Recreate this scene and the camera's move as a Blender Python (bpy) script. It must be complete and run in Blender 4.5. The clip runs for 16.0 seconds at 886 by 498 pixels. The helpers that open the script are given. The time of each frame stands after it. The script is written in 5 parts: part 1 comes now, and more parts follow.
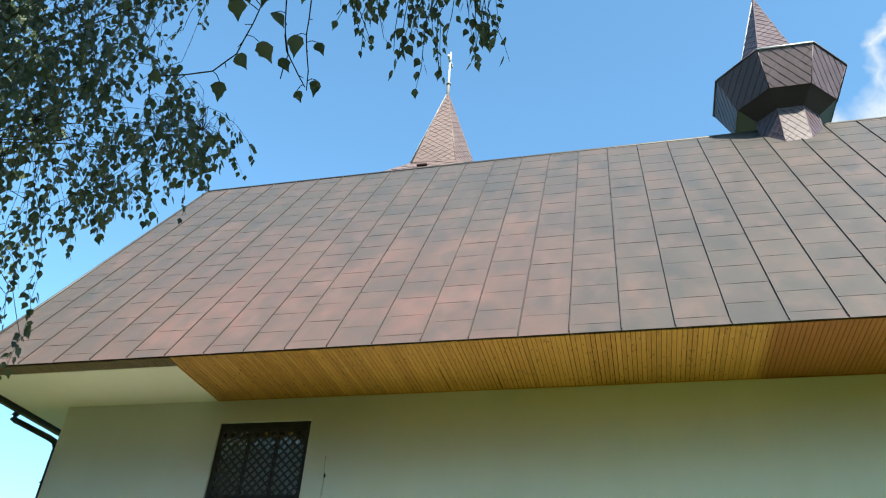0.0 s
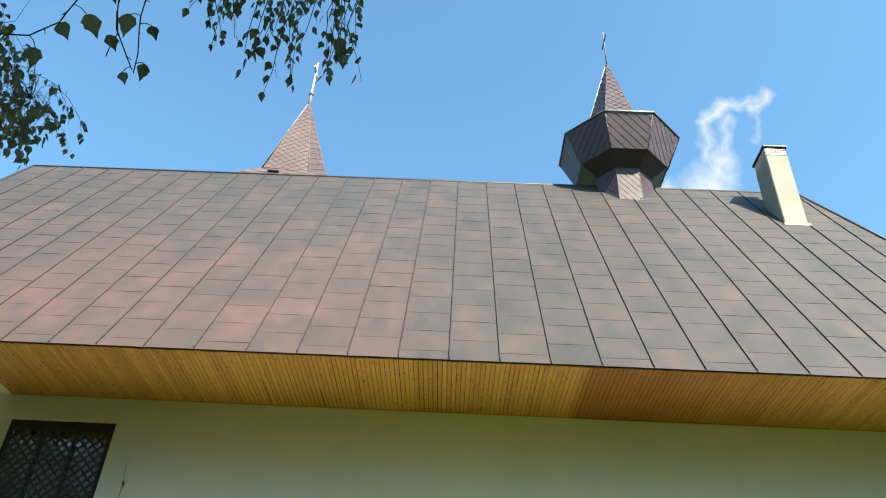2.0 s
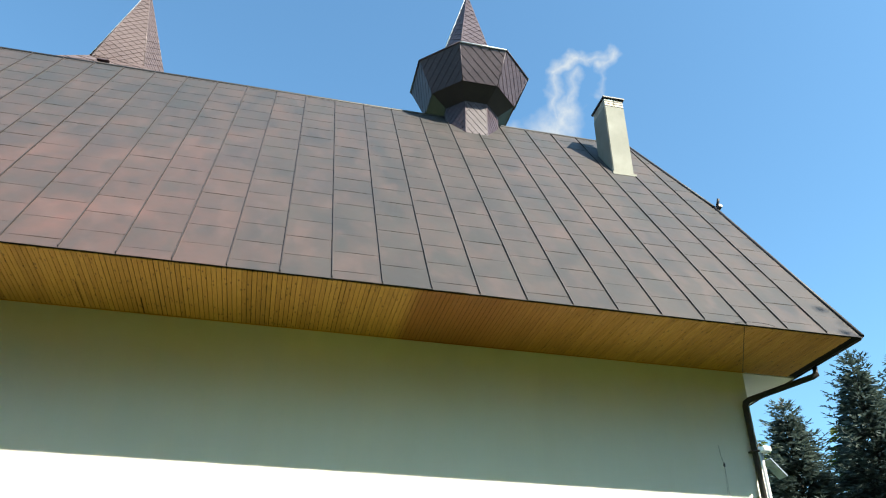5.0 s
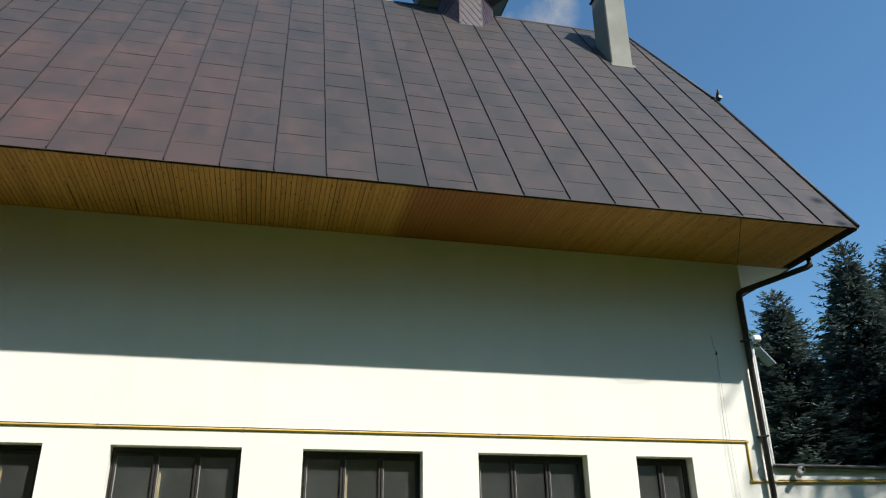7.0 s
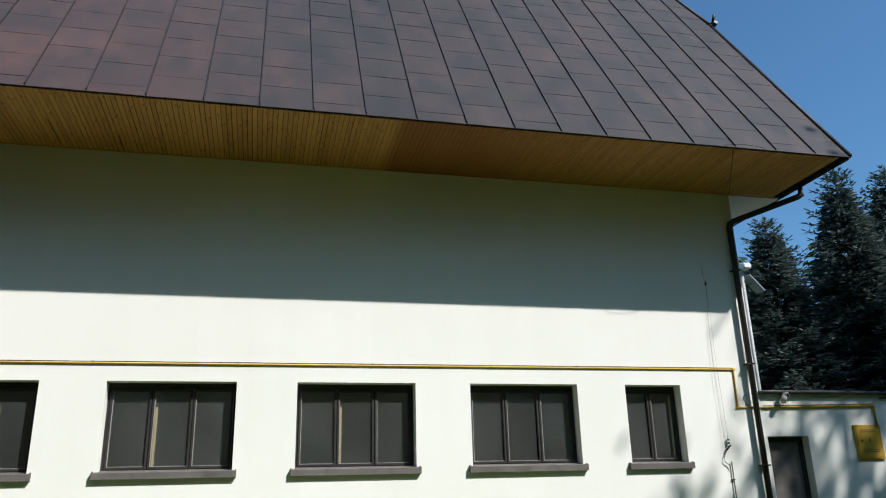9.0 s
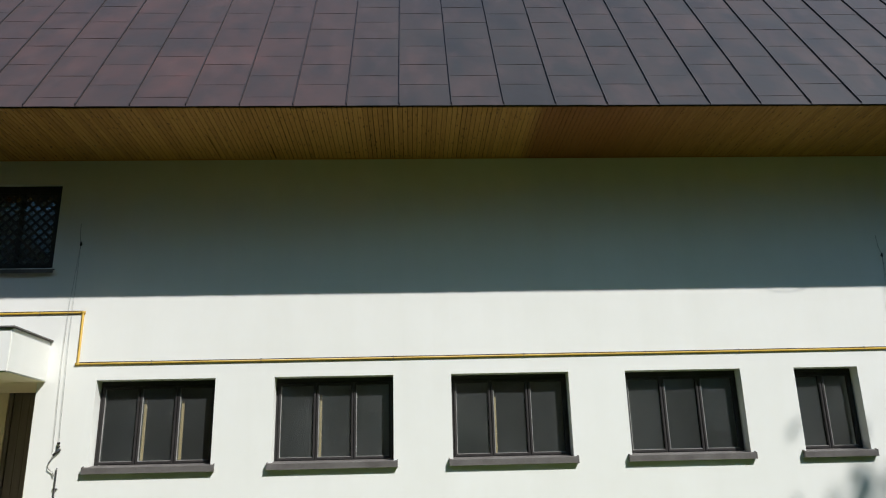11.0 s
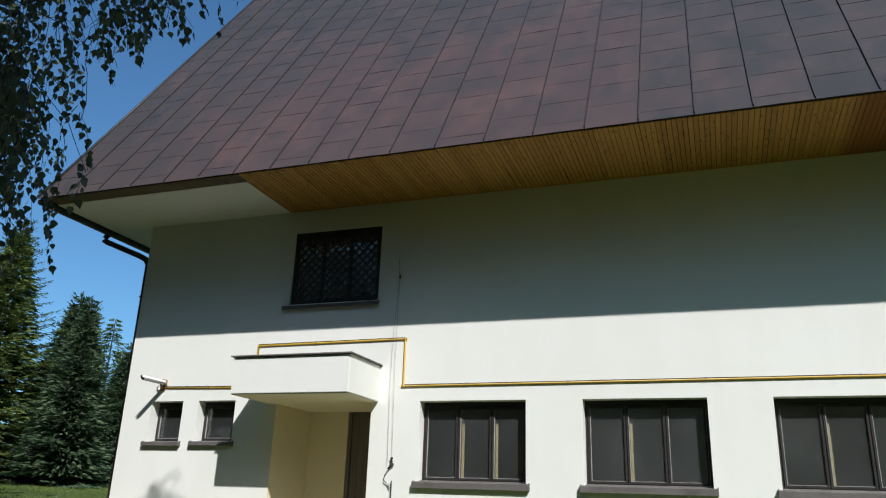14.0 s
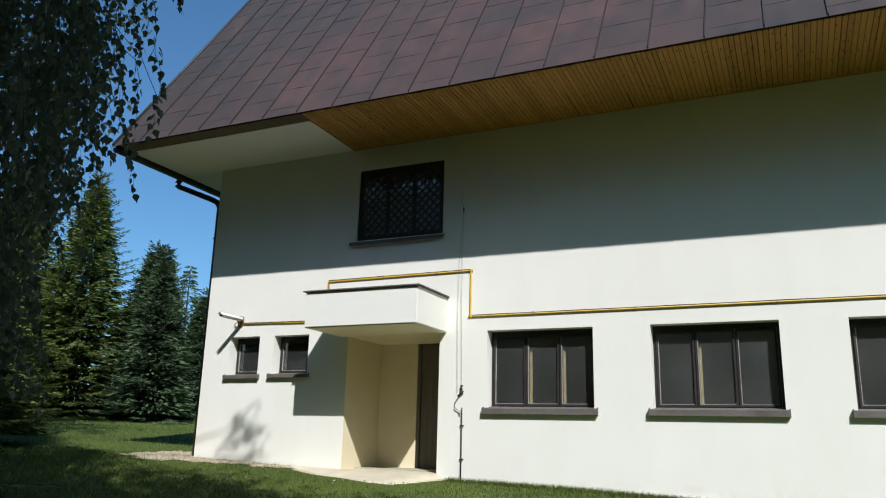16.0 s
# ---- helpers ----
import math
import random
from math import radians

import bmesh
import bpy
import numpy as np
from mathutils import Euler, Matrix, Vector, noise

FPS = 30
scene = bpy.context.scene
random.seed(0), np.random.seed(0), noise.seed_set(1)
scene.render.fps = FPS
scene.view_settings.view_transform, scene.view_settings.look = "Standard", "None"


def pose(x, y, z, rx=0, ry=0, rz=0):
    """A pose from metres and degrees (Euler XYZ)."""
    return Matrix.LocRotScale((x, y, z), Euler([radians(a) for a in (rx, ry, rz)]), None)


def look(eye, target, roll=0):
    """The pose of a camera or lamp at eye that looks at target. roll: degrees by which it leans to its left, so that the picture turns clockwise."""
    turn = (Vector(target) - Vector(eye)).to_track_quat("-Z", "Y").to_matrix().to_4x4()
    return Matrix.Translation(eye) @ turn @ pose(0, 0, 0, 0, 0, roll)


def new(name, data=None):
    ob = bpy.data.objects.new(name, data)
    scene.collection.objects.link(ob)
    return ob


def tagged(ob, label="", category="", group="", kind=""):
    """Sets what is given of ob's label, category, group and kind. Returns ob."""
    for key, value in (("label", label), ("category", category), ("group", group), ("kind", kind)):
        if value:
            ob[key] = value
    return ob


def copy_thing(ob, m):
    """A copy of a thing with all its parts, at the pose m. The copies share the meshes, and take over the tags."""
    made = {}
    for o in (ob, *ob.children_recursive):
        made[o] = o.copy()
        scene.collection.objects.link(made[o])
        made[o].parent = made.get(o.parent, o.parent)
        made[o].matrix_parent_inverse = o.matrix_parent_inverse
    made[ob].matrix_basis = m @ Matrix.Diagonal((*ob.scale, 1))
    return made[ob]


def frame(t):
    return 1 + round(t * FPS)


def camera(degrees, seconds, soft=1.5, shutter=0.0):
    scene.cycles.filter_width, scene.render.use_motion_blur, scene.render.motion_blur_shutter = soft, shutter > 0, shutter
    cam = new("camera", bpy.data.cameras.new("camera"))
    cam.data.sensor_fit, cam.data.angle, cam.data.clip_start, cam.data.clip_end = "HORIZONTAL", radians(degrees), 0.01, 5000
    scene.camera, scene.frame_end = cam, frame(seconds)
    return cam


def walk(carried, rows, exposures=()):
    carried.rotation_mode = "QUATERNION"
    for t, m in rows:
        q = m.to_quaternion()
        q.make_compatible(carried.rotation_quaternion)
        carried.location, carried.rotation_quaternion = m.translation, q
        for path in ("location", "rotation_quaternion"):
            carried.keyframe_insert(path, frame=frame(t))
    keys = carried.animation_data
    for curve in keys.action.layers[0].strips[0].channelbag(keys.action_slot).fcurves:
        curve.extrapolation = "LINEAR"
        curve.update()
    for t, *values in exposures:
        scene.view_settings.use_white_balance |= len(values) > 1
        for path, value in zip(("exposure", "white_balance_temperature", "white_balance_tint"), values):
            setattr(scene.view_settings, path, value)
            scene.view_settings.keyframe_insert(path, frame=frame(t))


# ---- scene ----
cam = camera(60.4, 16.0, 1.15)
PATH = [
    (0, (4.36, -11.222, 0.65), (3.9156, -9.6226, 1.7656), 4.0),
    (0.5, (4.37, -11.227, 0.656), (4.0009, -9.6301, 1.8021), 3.8),
    (1, (4.372, -11.228, 0.656), (4.1272, -9.6229, 1.8238), 3.4),
    (1.5, (4.393, -11.23, 0.651), (4.2559, -9.6171, 1.8257), 3.2),
    (2, (4.41, -11.222, 0.645), (4.368, -9.6072, 1.8243), 3.1),
    (2.5, (4.424, -11.22, 0.636), (4.4956, -9.6056, 1.8144), 2.6),
    (3, (4.433, -11.212, 0.624), (4.6452, -9.5924, 1.778), 2.0),
    (3.5, (4.446, -11.195, 0.624), (4.728, -9.574, 1.761), 1.8),
    (3.7, (4.464, -11.203, 0.619), (4.78, -9.578, 1.741), 1.6),
    (5.8, (4.484, -11.079, 0.533), (4.874, -9.366, 1.49), 0.5),
    (6, (4.473, -11.074, 0.533), (4.856, -9.347, 1.464), 0.5),
    (6.5, (4.455, -11.045, 0.546), (4.842, -9.293, 1.429), -0.5),
    (7, (4.476, -11.047, 0.563), (4.897, -9.261, 1.36), -0.8),
    (7.5, (4.471, -11.027, 0.564), (4.928, -9.22, 1.289), -0.9),
    (8, (4.486, -11.023, 0.545), (4.985, -9.209, 1.223), -1.5),
    (8.2, (4.503, -11.035, 0.547), (5.004, -9.218, 1.214), -1.5),
    (10.3, (4.523, -11.056, 0.843), (4.74, -9.151, 1.413), -1.7),
    (10.5, (4.524, -11.054, 0.843), (4.7, -9.145, 1.413), -1.6),
    (11, (4.456, -11.046, 0.813), (4.543, -9.133, 1.392), -1.4),
    (11.5, (4.422, -11.041, 0.771), (4.373, -9.132, 1.369), -1.6),
    (12, (4.396, -11.037, 0.744), (4.238, -9.138, 1.351), -1.2),
    (12.5, (4.414, -11.033, 0.735), (4.127, -9.15, 1.343), -0.4),
    (13, (4.417, -11.05, 0.791), (4.016, -9.186, 1.395), 0.3),
    (13.5, (4.391, -11.056, 0.765), (3.896, -9.225, 1.4), 1.2),
    (14, (4.336, -11.071, 0.757), (3.685, -9.29, 1.395), 2.0),
    (14.5, (4.212, -10.951, 0.705), (3.477, -9.204, 1.343), 2.6),
    (15, (4.227, -10.947, 0.679), (3.483, -9.195, 1.294), 2.3),
    (15.5, (4.184, -10.982, 0.639), (3.432, -9.22, 1.213), 1.8),
    (16, (4.337, -11.106, 0.582), (3.522, -9.346, 1.069), 1.5),
]
EXPOSURES = [(0, 1.86, 7050, 4), (0.5, 1.90, 7080, 4), (1.5, 1.91, 7200, 3), (2.1, 1.83, 7230, 3), (2.6, 1.69, 7230, 3), (3.7, 1.61, 7200, 3), (5.8, 1.42, 6850, 8), (6.5, 1.02, 6700, 10), (7.0, 0.5, 6400, 10), (8.2, 0.32, 6150, 11), (10.3, 0.2, 6000, 12), (10.9, 0.1, 6000, 12), (12.5, 0.13, 5950, 12), (14.2, 0.15, 5950, 12), (14.5, 0.36, 6000, 12), (15.1, 0.36, 6000, 12), (15.7, 0.18, 6000, 12), (16, 0.15, 6000, 12)]
walk(cam, [(t, look(e, a, r)) for t, e, a, r in PATH], EXPOSURES)

# ---- light ----
SUN_TO = Vector((1.40, -1.74, 2.15)).normalized()
world = bpy.data.worlds.new("sky")
scene.world = world
world.use_nodes = True
wn = world.node_tree.nodes
sky = wn.new("ShaderNodeTexSky")
sky.sky_type = 'NISHITA'
sky.sun_disc = False
sky.sun_elevation = math.asin(SUN_TO.z)
sky.sun_rotation = math.atan2(SUN_TO.x, SUN_TO.y)
sky.air_density, sky.dust_density, sky.ozone_density = 1.0, 1.0, 1.5
wn["Background"].inputs["Strength"].default_value = 0.103
tint = wn.new("ShaderNodeMix")
tint.data_type, tint.blend_type = 'RGBA', 'MULTIPLY'
tint.inputs[0].default_value = 1.0
tint.inputs[7].default_value = (0.63, 0.955, 1.08, 1)
world.node_tree.links.new(sky.outputs["Color"], tint.inputs[6])
world.node_tree.links.new(tint.outputs[2], wn["Background"].inputs["Color"])
sun_data = bpy.data.lights.new("sun", 'SUN')
sun_data.energy, sun_data.angle, sun_data.color = 4.7, radians(0.5), (1.0, 0.96, 0.88)
sun = new("sun", sun_data)
sun.matrix_world = look((30, -40, 50), Vector((30, -40, 50)) - SUN_TO)


# ---- materials ----
def material(name, rough=0.8, metal=0.0, spec=0.5):
    m = bpy.data.materials.new(name)
    m.use_nodes = True
    b = m.node_tree.nodes["Principled BSDF"]
    b.inputs["Roughness"].default_value, b.inputs["Metallic"].default_value = rough, metal
    b.inputs["Specular IOR Level"].default_value = spec
    return m, m.node_tree.nodes, m.node_tree.links, b


def ramp(nodes, links, source, stops):
    r = nodes.new("ShaderNodeValToRGB")
    while len(r.color_ramp.elements) < len(stops):
        r.color_ramp.elements.new(0.5)
    for e, (p, c) in zip(r.color_ramp.elements, stops):
        e.position = p
        e.color = (*c, 1) if len(c) == 3 else c
    links.new(source, r.inputs["Fac"])
    return r.outputs["Color"]


def tex_noise(nodes, links, coord, scale, detail=4, rough=0.55, stretch=(1, 1, 1)):
    mp = nodes.new("ShaderNodeMapping")
    mp.inputs["Scale"].default_value = stretch
    links.new(coord, mp.inputs["Vector"])
    n = nodes.new("ShaderNodeTexNoise")
    n.inputs["Scale"].default_value, n.inputs["Detail"].default_value, n.inputs["Roughness"].default_value = scale, detail, rough
    links.new(mp.outputs["Vector"], n.inputs["Vector"])
    return n.outputs["Fac"]


def mixc(nodes, links, fac, a, b, mode='MIX'):
    m = nodes.new("ShaderNodeMix")
    m.data_type, m.blend_type = 'RGBA', mode
    for socket, v in ((m.inputs[0], fac), (m.inputs[6], a), (m.inputs[7], b)):
        if hasattr(v, "is_output"):
            links.new(v, socket)
        else:
            socket.default_value = v if isinstance(v, (int, float)) else (*v, 1)
    return m.outputs[2]


def mathn(nodes, links, op, a, b=0.0):
    m = nodes.new("ShaderNodeMath")
    m.operation = op
    for socket, v in ((m.inputs[0], a), (m.inputs[1], b)):
        if hasattr(v, "is_output"):
            links.new(v, socket)
        else:
            socket.default_value = v
    return m.outputs[0]


def bump(nodes, links, bsdf, height, strength=0.3, distance=0.01):
    b = nodes.new("ShaderNodeBump")
    b.inputs["Strength"].default_value, b.inputs["Distance"].default_value = strength, distance
    links.new(height, b.inputs["Height"])
    links.new(b.outputs["Normal"], bsdf.inputs["Normal"])


def place_of(nodes):
    return nodes.new("ShaderNodeNewGeometry").outputs["Position"]


def simple(name, dark, light, rough=0.7, metal=0.0, scale=6.0, fine=60.0, relief=0.15, stretch=(1, 1, 1), spread=0.0):
    """Two tones mixed at two scales, with a fine relief; spread: variation from piece to piece."""
    m, n, l, b = material(name, rough, metal)
    p = place_of(n)
    big = tex_noise(n, l, p, scale, 4, 0.6, stretch)
    small = tex_noise(n, l, p, fine, 3, 0.6, stretch)
    f = mathn(n, l, 'ADD', mathn(n, l, 'MULTIPLY', big, 0.65), mathn(n, l, 'MULTIPLY', small, 0.35))
    c = ramp(n, l, f, [(0.3, dark), (0.7, light)])
    if spread:
        rnd = n.new("ShaderNodeObjectInfo").outputs["Random"]
        k = mathn(n, l, 'ADD', mathn(n, l, 'MULTIPLY', rnd, 2 * spread), 1 - spread)
        hsv = n.new("ShaderNodeHueSaturation")
        l.new(k, hsv.inputs["Value"])
        l.new(c, hsv.inputs["Color"])
        c = hsv.outputs["Color"]
    l.new(c, b.inputs["Base Color"])
    bump(n, l, b, small, relief, 0.004)
    return m


def plaster_material():
    m, n, l, b = material("white_plaster", 0.9, 0, 0.25)
    p = place_of(n)
    big = tex_noise(n, l, p, 0.6, 5, 0.6)
    streak = tex_noise(n, l, p, 2.2, 4, 0.6, (1, 1, 0.12))
    fine = tex_noise(n, l, p, 140, 2, 0.7)
    f = mathn(n, l, 'ADD', mathn(n, l, 'MULTIPLY', big, 0.6), mathn(n, l, 'MULTIPLY', streak, 0.4))
    c = ramp(n, l, f, [(0.25, (0.79, 0.775, 0.70)), (0.6, (0.845, 0.83, 0.765)), (0.8, (0.865, 0.855, 0.80))])
    # splashed dirt near the ground, broken up by noise
    z = n.new("ShaderNodeSeparateXYZ")
    l.new(p, z.inputs[0])
    low = mathn(n, l, 'ADD', mathn(n, l, 'MULTIPLY', z.outputs["Z"], 2.6), mathn(n, l, 'MULTIPLY', tex_noise(n, l, p, 3.5, 5, 0.65), 1.3))
    dirt = ramp(n, l, low, [(0.25, (1, 1, 1)), (0.75, (0, 0, 0))])
    c = mixc(n, l, mathn(n, l, 'MULTIPLY', dirt, 0.35), c, (0.50, 0.46, 0.33))
    l.new(c, b.inputs["Base Color"])
    bump(n, l, b, fine, 0.25, 0.004)
    return m


def roof_material():
    m, n, l, b = material("painted_sheet_metal", 0.5, 0.0, 0.22)
    p = place_of(n)
    rnd = n.new("ShaderNodeObjectInfo").outputs["Random"]
    isl = n.new("ShaderNodeNewGeometry").outputs["Random Per Island"]
    big = tex_noise(n, l, p, 0.22, 3, 0.5)
    mid = tex_noise(n, l, p, 1.25, 3, 0.55, (1.3, 0.8, 0.8))
    fine = tex_noise(n, l, p, 34, 3, 0.6)
    xyz = n.new("ShaderNodeSeparateXYZ")
    l.new(p, xyz.inputs[0])

    def span(src, lo, hi):
        r = n.new("ShaderNodeMapRange")
        r.inputs["From Min"].default_value, r.inputs["From Max"].default_value = lo, hi
        l.new(src, r.inputs["Value"])
        return r.outputs["Result"]
    # the red paint survives best on the sheets over the porch, low on the slope; elsewhere it is worn to grey
    kept = mathn(n, l, 'MULTIPLY', mathn(n, l, 'MULTIPLY', span(xyz.outputs["X"], -6.5, -2.0), span(xyz.outputs["X"], 4.6, 2.6)), span(xyz.outputs["Z"], 10.8, 7.4))
    flake = tex_noise(n, l, p, 3.0, 2, 0.5, (1.3, 0.8, 0.8))
    v = mathn(n, l, 'ADD', mathn(n, l, 'MULTIPLY', mid, 0.42), mathn(n, l, 'MULTIPLY', big, 0.22))
    v = mathn(n, l, 'ADD', v, mathn(n, l, 'MULTIPLY', flake, 0.26))
    v = mathn(n, l, 'ADD', v, mathn(n, l, 'MULTIPLY', mathn(n, l, 'ADD', rnd, isl), 0.07))
    v = mathn(n, l, 'ADD', v, mathn(n, l, 'MULTIPLY', kept, 0.19))
    c = ramp(n, l, v, [(0.42, (0.045, 0.042, 0.042)), (0.56, (0.058, 0.047, 0.046)), (0.65, (0.067, 0.049, 0.047)), (0.77, (0.085, 0.054, 0.051)), (0.90, (0.116, 0.060, 0.056))])
    # bleached pink blotches and green-grey bloom, a hand to a sheet wide
    blotch = tex_noise(n, l, p, 2.3, 2, 0.45, (1.5, 0.7, 0.7))
    pink = ramp(n, l, mathn(n, l, 'ADD', blotch, mathn(n, l, 'MULTIPLY', mathn(n, l, 'SUBTRACT', rnd, 0.5), 0.10)), [(0.55, (0, 0, 0)), (0.68, (1, 1, 1))])
    c = mixc(n, l, mathn(n, l, 'MULTIPLY', pink, 0.25), c, (0.102, 0.070, 0.066))
    bloom = ramp(n, l, tex_noise(n, l, p, 1.7, 2, 0.45, (1.5, 0.7, 0.7)), [(0.32, (1, 1, 1)), (0.46, (0, 0, 0))])
    c = mixc(n, l, mathn(n, l, 'MULTIPLY', bloom, 0.30), c, (0.043, 0.046, 0.045))
    l.new(c, b.inputs["Base Color"])
    l.new(ramp(n, l, mid, [(0.3, (0.44,) * 3), (0.7, (0.62,) * 3)]), b.inputs["Roughness"])
    bump(n, l, b, mathn(n, l, 'ADD', mathn(n, l, 'MULTIPLY', tex_noise(n, l, p, 3.0, 2, 0.5), 1.0), mathn(n, l, 'MULTIPLY', fine, 0.06)), 0.35, 0.012)
    return m


def pine_material():
    m, n, l, b = material("varnished_pine", 0.5, 0, 0.4)
    p = place_of(n)
    rnd = n.new("ShaderNodeObjectInfo").outputs["Random"]
    grain = tex_noise(n, l, p, 9, 5, 0.65, (7, 0.5, 1))
    off = n.new("ShaderNodeVectorMath")
    off.operation = 'ADD'
    comb = n.new("ShaderNodeCombineXYZ")
    l.new(mathn(n, l, 'MULTIPLY', rnd, 37.0), comb.inputs[1])
    l.new(p, off.inputs[0])
    l.new(comb.outputs[0], off.inputs[1])
    vor = n.new("ShaderNodeTexVoronoi")
    vor.voronoi_dimensions = '2D'
    vor.inputs["Scale"].default_value = 3.1
    mp = n.new("ShaderNodeMapping")
    mp.inputs["Scale"].default_value = (2.6, 0.8, 1)
    l.new(off.outputs[0], mp.inputs["Vector"])
    l.new(mp.outputs["Vector"], vor.inputs["Vector"])
    knot = ramp(n, l, vor.outputs["Distance"], [(0.05, (1, 1, 1)), (0.10, (0, 0, 0))])
    f = mathn(n, l, 'ADD', mathn(n, l, 'MULTIPLY', grain, 0.78), mathn(n, l, 'MULTIPLY', rnd, 0.22))
    c = ramp(n, l, f, [(0.2, (0.30, 0.142, 0.031)), (0.5, (0.50, 0.250, 0.056)), (0.85, (0.64, 0.365, 0.098))])
    c = mixc(n, l, mathn(n, l, 'MULTIPLY', knot, 0.8), c, (0.11, 0.04, 0.012))
    # rain-stained stretch, darker and redder
    x = n.new("ShaderNodeSeparateXYZ")
    l.new(p, x.inputs[0])
    wob = mathn(n, l, 'ADD', x.outputs["X"], mathn(n, l, 'MULTIPLY', tex_noise(n, l, p, 1.4, 4, 0.6, (1, 0.6, 1)), 1.6))
    st = n.new("ShaderNodeMapRange")
    st.inputs["From Min"].default_value, st.inputs["From Max"].default_value = 7.15, 7.3
    l.new(mathn(n, l, 'ADD', x.outputs["X"], 0.95), st.inputs["Value"])
    en = n.new("ShaderNodeMapRange")
    en.inputs["From Min"].default_value, en.inputs["From Max"].default_value = 11.0, 8.2
    l.new(wob, en.inputs["Value"])
    stain = mathn(n, l, 'MULTIPLY', mathn(n, l, 'MULTIPLY', st.outputs["Result"], en.outputs["Result"]), 0.92)
    c = mixc(n, l, stain, c, mixc(n, l, grain, (0.19, 0.06, 0.012), (0.40, 0.15, 0.03)))
    l.new(c, b.inputs["Base Color"])
    bump(n, l, b, grain, 0.2, 0.003)
    return m


def glass_material():
    m = bpy.data.materials.new("window_glass")
    m.use_nodes = True
    n, l = m.node_tree.nodes, m.node_tree.links
    n.remove(n["Principled BSDF"])
    out = n["Material Output"]
    gl, tr, mx, fr = n.new("ShaderNodeBsdfGlossy"), n.new("ShaderNodeBsdfTransparent"), n.new("ShaderNodeMixShader"), n.new("ShaderNodeFresnel")
    gl.inputs["Roughness"].default_value = 0.09
    tr.inputs["Color"].default_value = (0.82, 0.86, 0.84, 1)
    fr.inputs["IOR"].default_value = 1.75
    # a dusty film on the panes, with the glass's pale haze put into it
    hazy_film, film_mix = n.new("ShaderNodeBsdfDiffuse"), n.new("ShaderNodeMixShader")
    hazy_film.inputs["Color"].default_value = (0.42, 0.43, 0.42, 1)
    haze = tex_noise(n, l, place_of(n), 1.1, 4, 0.6)
    l.new(ramp(n, l, haze, [(0.35, (0.036, 0.036, 0.036)), (0.7, (0.074, 0.074, 0.074))]), film_mix.inputs[0])
    l.new(tr.outputs[0], film_mix.inputs[1])
    l.new(hazy_film.outputs[0], film_mix.inputs[2])
    l.new(fr.outputs[0], mx.inputs[0])
    l.new(film_mix.outputs[0], mx.inputs[1])
    l.new(gl.outputs[0], mx.inputs[2])
    l.new(mx.outputs[0], out.inputs["Surface"])
    return m


def leaf_material(name, dark, light, rough=0.55, through_light=0.27):
    m = bpy.data.materials.new(name)
    m.use_nodes = True
    n, l = m.node_tree.nodes, m.node_tree.links
    b = n["Principled BSDF"]
    b.inputs["Roughness"].default_value = rough
    isl = n.new("ShaderNodeNewGeometry").outputs["Random Per Island"]
    big = tex_noise(n, l, place_of(n), 0.9, 3, 0.6)
    f = mathn(n, l, 'ADD', mathn(n, l, 'MULTIPLY', isl, 0.5), mathn(n, l, 'MULTIPLY', big, 0.5))
    c = ramp(n, l, f, [(0.2, dark), (0.8, light)])
    l.new(c, b.inputs["Base Color"])
    t, mx = n.new("ShaderNodeBsdfTranslucent"), n.new("ShaderNodeMixShader")
    l.new(c, t.inputs["Color"])
    mx.inputs[0].default_value = through_light
    l.new(b.outputs[0], mx.inputs[1])
    l.new(t.outputs[0], mx.inputs[2])
    l.new(mx.outputs[0], n["Material Output"].inputs["Surface"])
    return m


PLASTER = plaster_material()
ROOF = roof_material()
PINE = pine_material()
GLASS = glass_material()
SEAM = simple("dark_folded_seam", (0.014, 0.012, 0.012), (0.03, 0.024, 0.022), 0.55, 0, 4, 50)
FELT = simple("black_underlay", (0.01, 0.01, 0.01), (0.02, 0.018, 0.017), 0.9)
FELT.node_tree.nodes["Principled BSDF"].inputs["Specular IOR Level"].default_value = 0.05
SHINGLE = simple("brown_metal_shingle", (0.052, 0.037, 0.045), (0.100, 0.072, 0.083), 0.42, 0.0, 1.5, 40, 0.15)
SPIRE = simple("weathered_copper_shingle", (0.088, 0.058, 0.053), (0.145, 0.100, 0.091), 0.45, 0.1, 1.0, 30, 0.15)
LATTICE = simple("dark_lattice_stain", (0.030, 0.028, 0.026), (0.060, 0.055, 0.050), 0.6, 0, 5, 60)
FRAME = simple("brown_painted_wood", (0.028, 0.025, 0.024), (0.052, 0.047, 0.044), 0.45, 0, 5, 60)
FRAME.node_tree.nodes["Principled BSDF"].inputs["Specular IOR Level"].default_value = 0.2
SUNLIT_BEAD = simple("sunlit_bead", (0.22, 0.21, 0.19), (0.42, 0.40, 0.37), 0.7, 0, 9, 60)
SILL = simple("brown_sheet_sill", (0.088, 0.078, 0.071), (0.175, 0.160, 0.147), 0.7, 0.0, 4, 40)
GUTTER = simple("dark_brown_gutter", (0.022, 0.021, 0.022), (0.055, 0.050, 0.050), 0.5, 0.2, 4, 40)
YELLOW = simple("yellow_gas_paint", (0.42, 0.25, 0.02), (0.62, 0.40, 0.05), 0.4, 0, 5, 60)
CHIM = simple("cream_chimney_render", (0.19, 0.182, 0.150), (0.315, 0.302, 0.258), 0.9, 0, 1.6, 40, 0.3)
BRICK = simple("pale_chimney_brick", (0.36, 0.31, 0.26), (0.60, 0.55, 0.48), 0.9, 0, 8, 60, 0.3, spread=0.15)
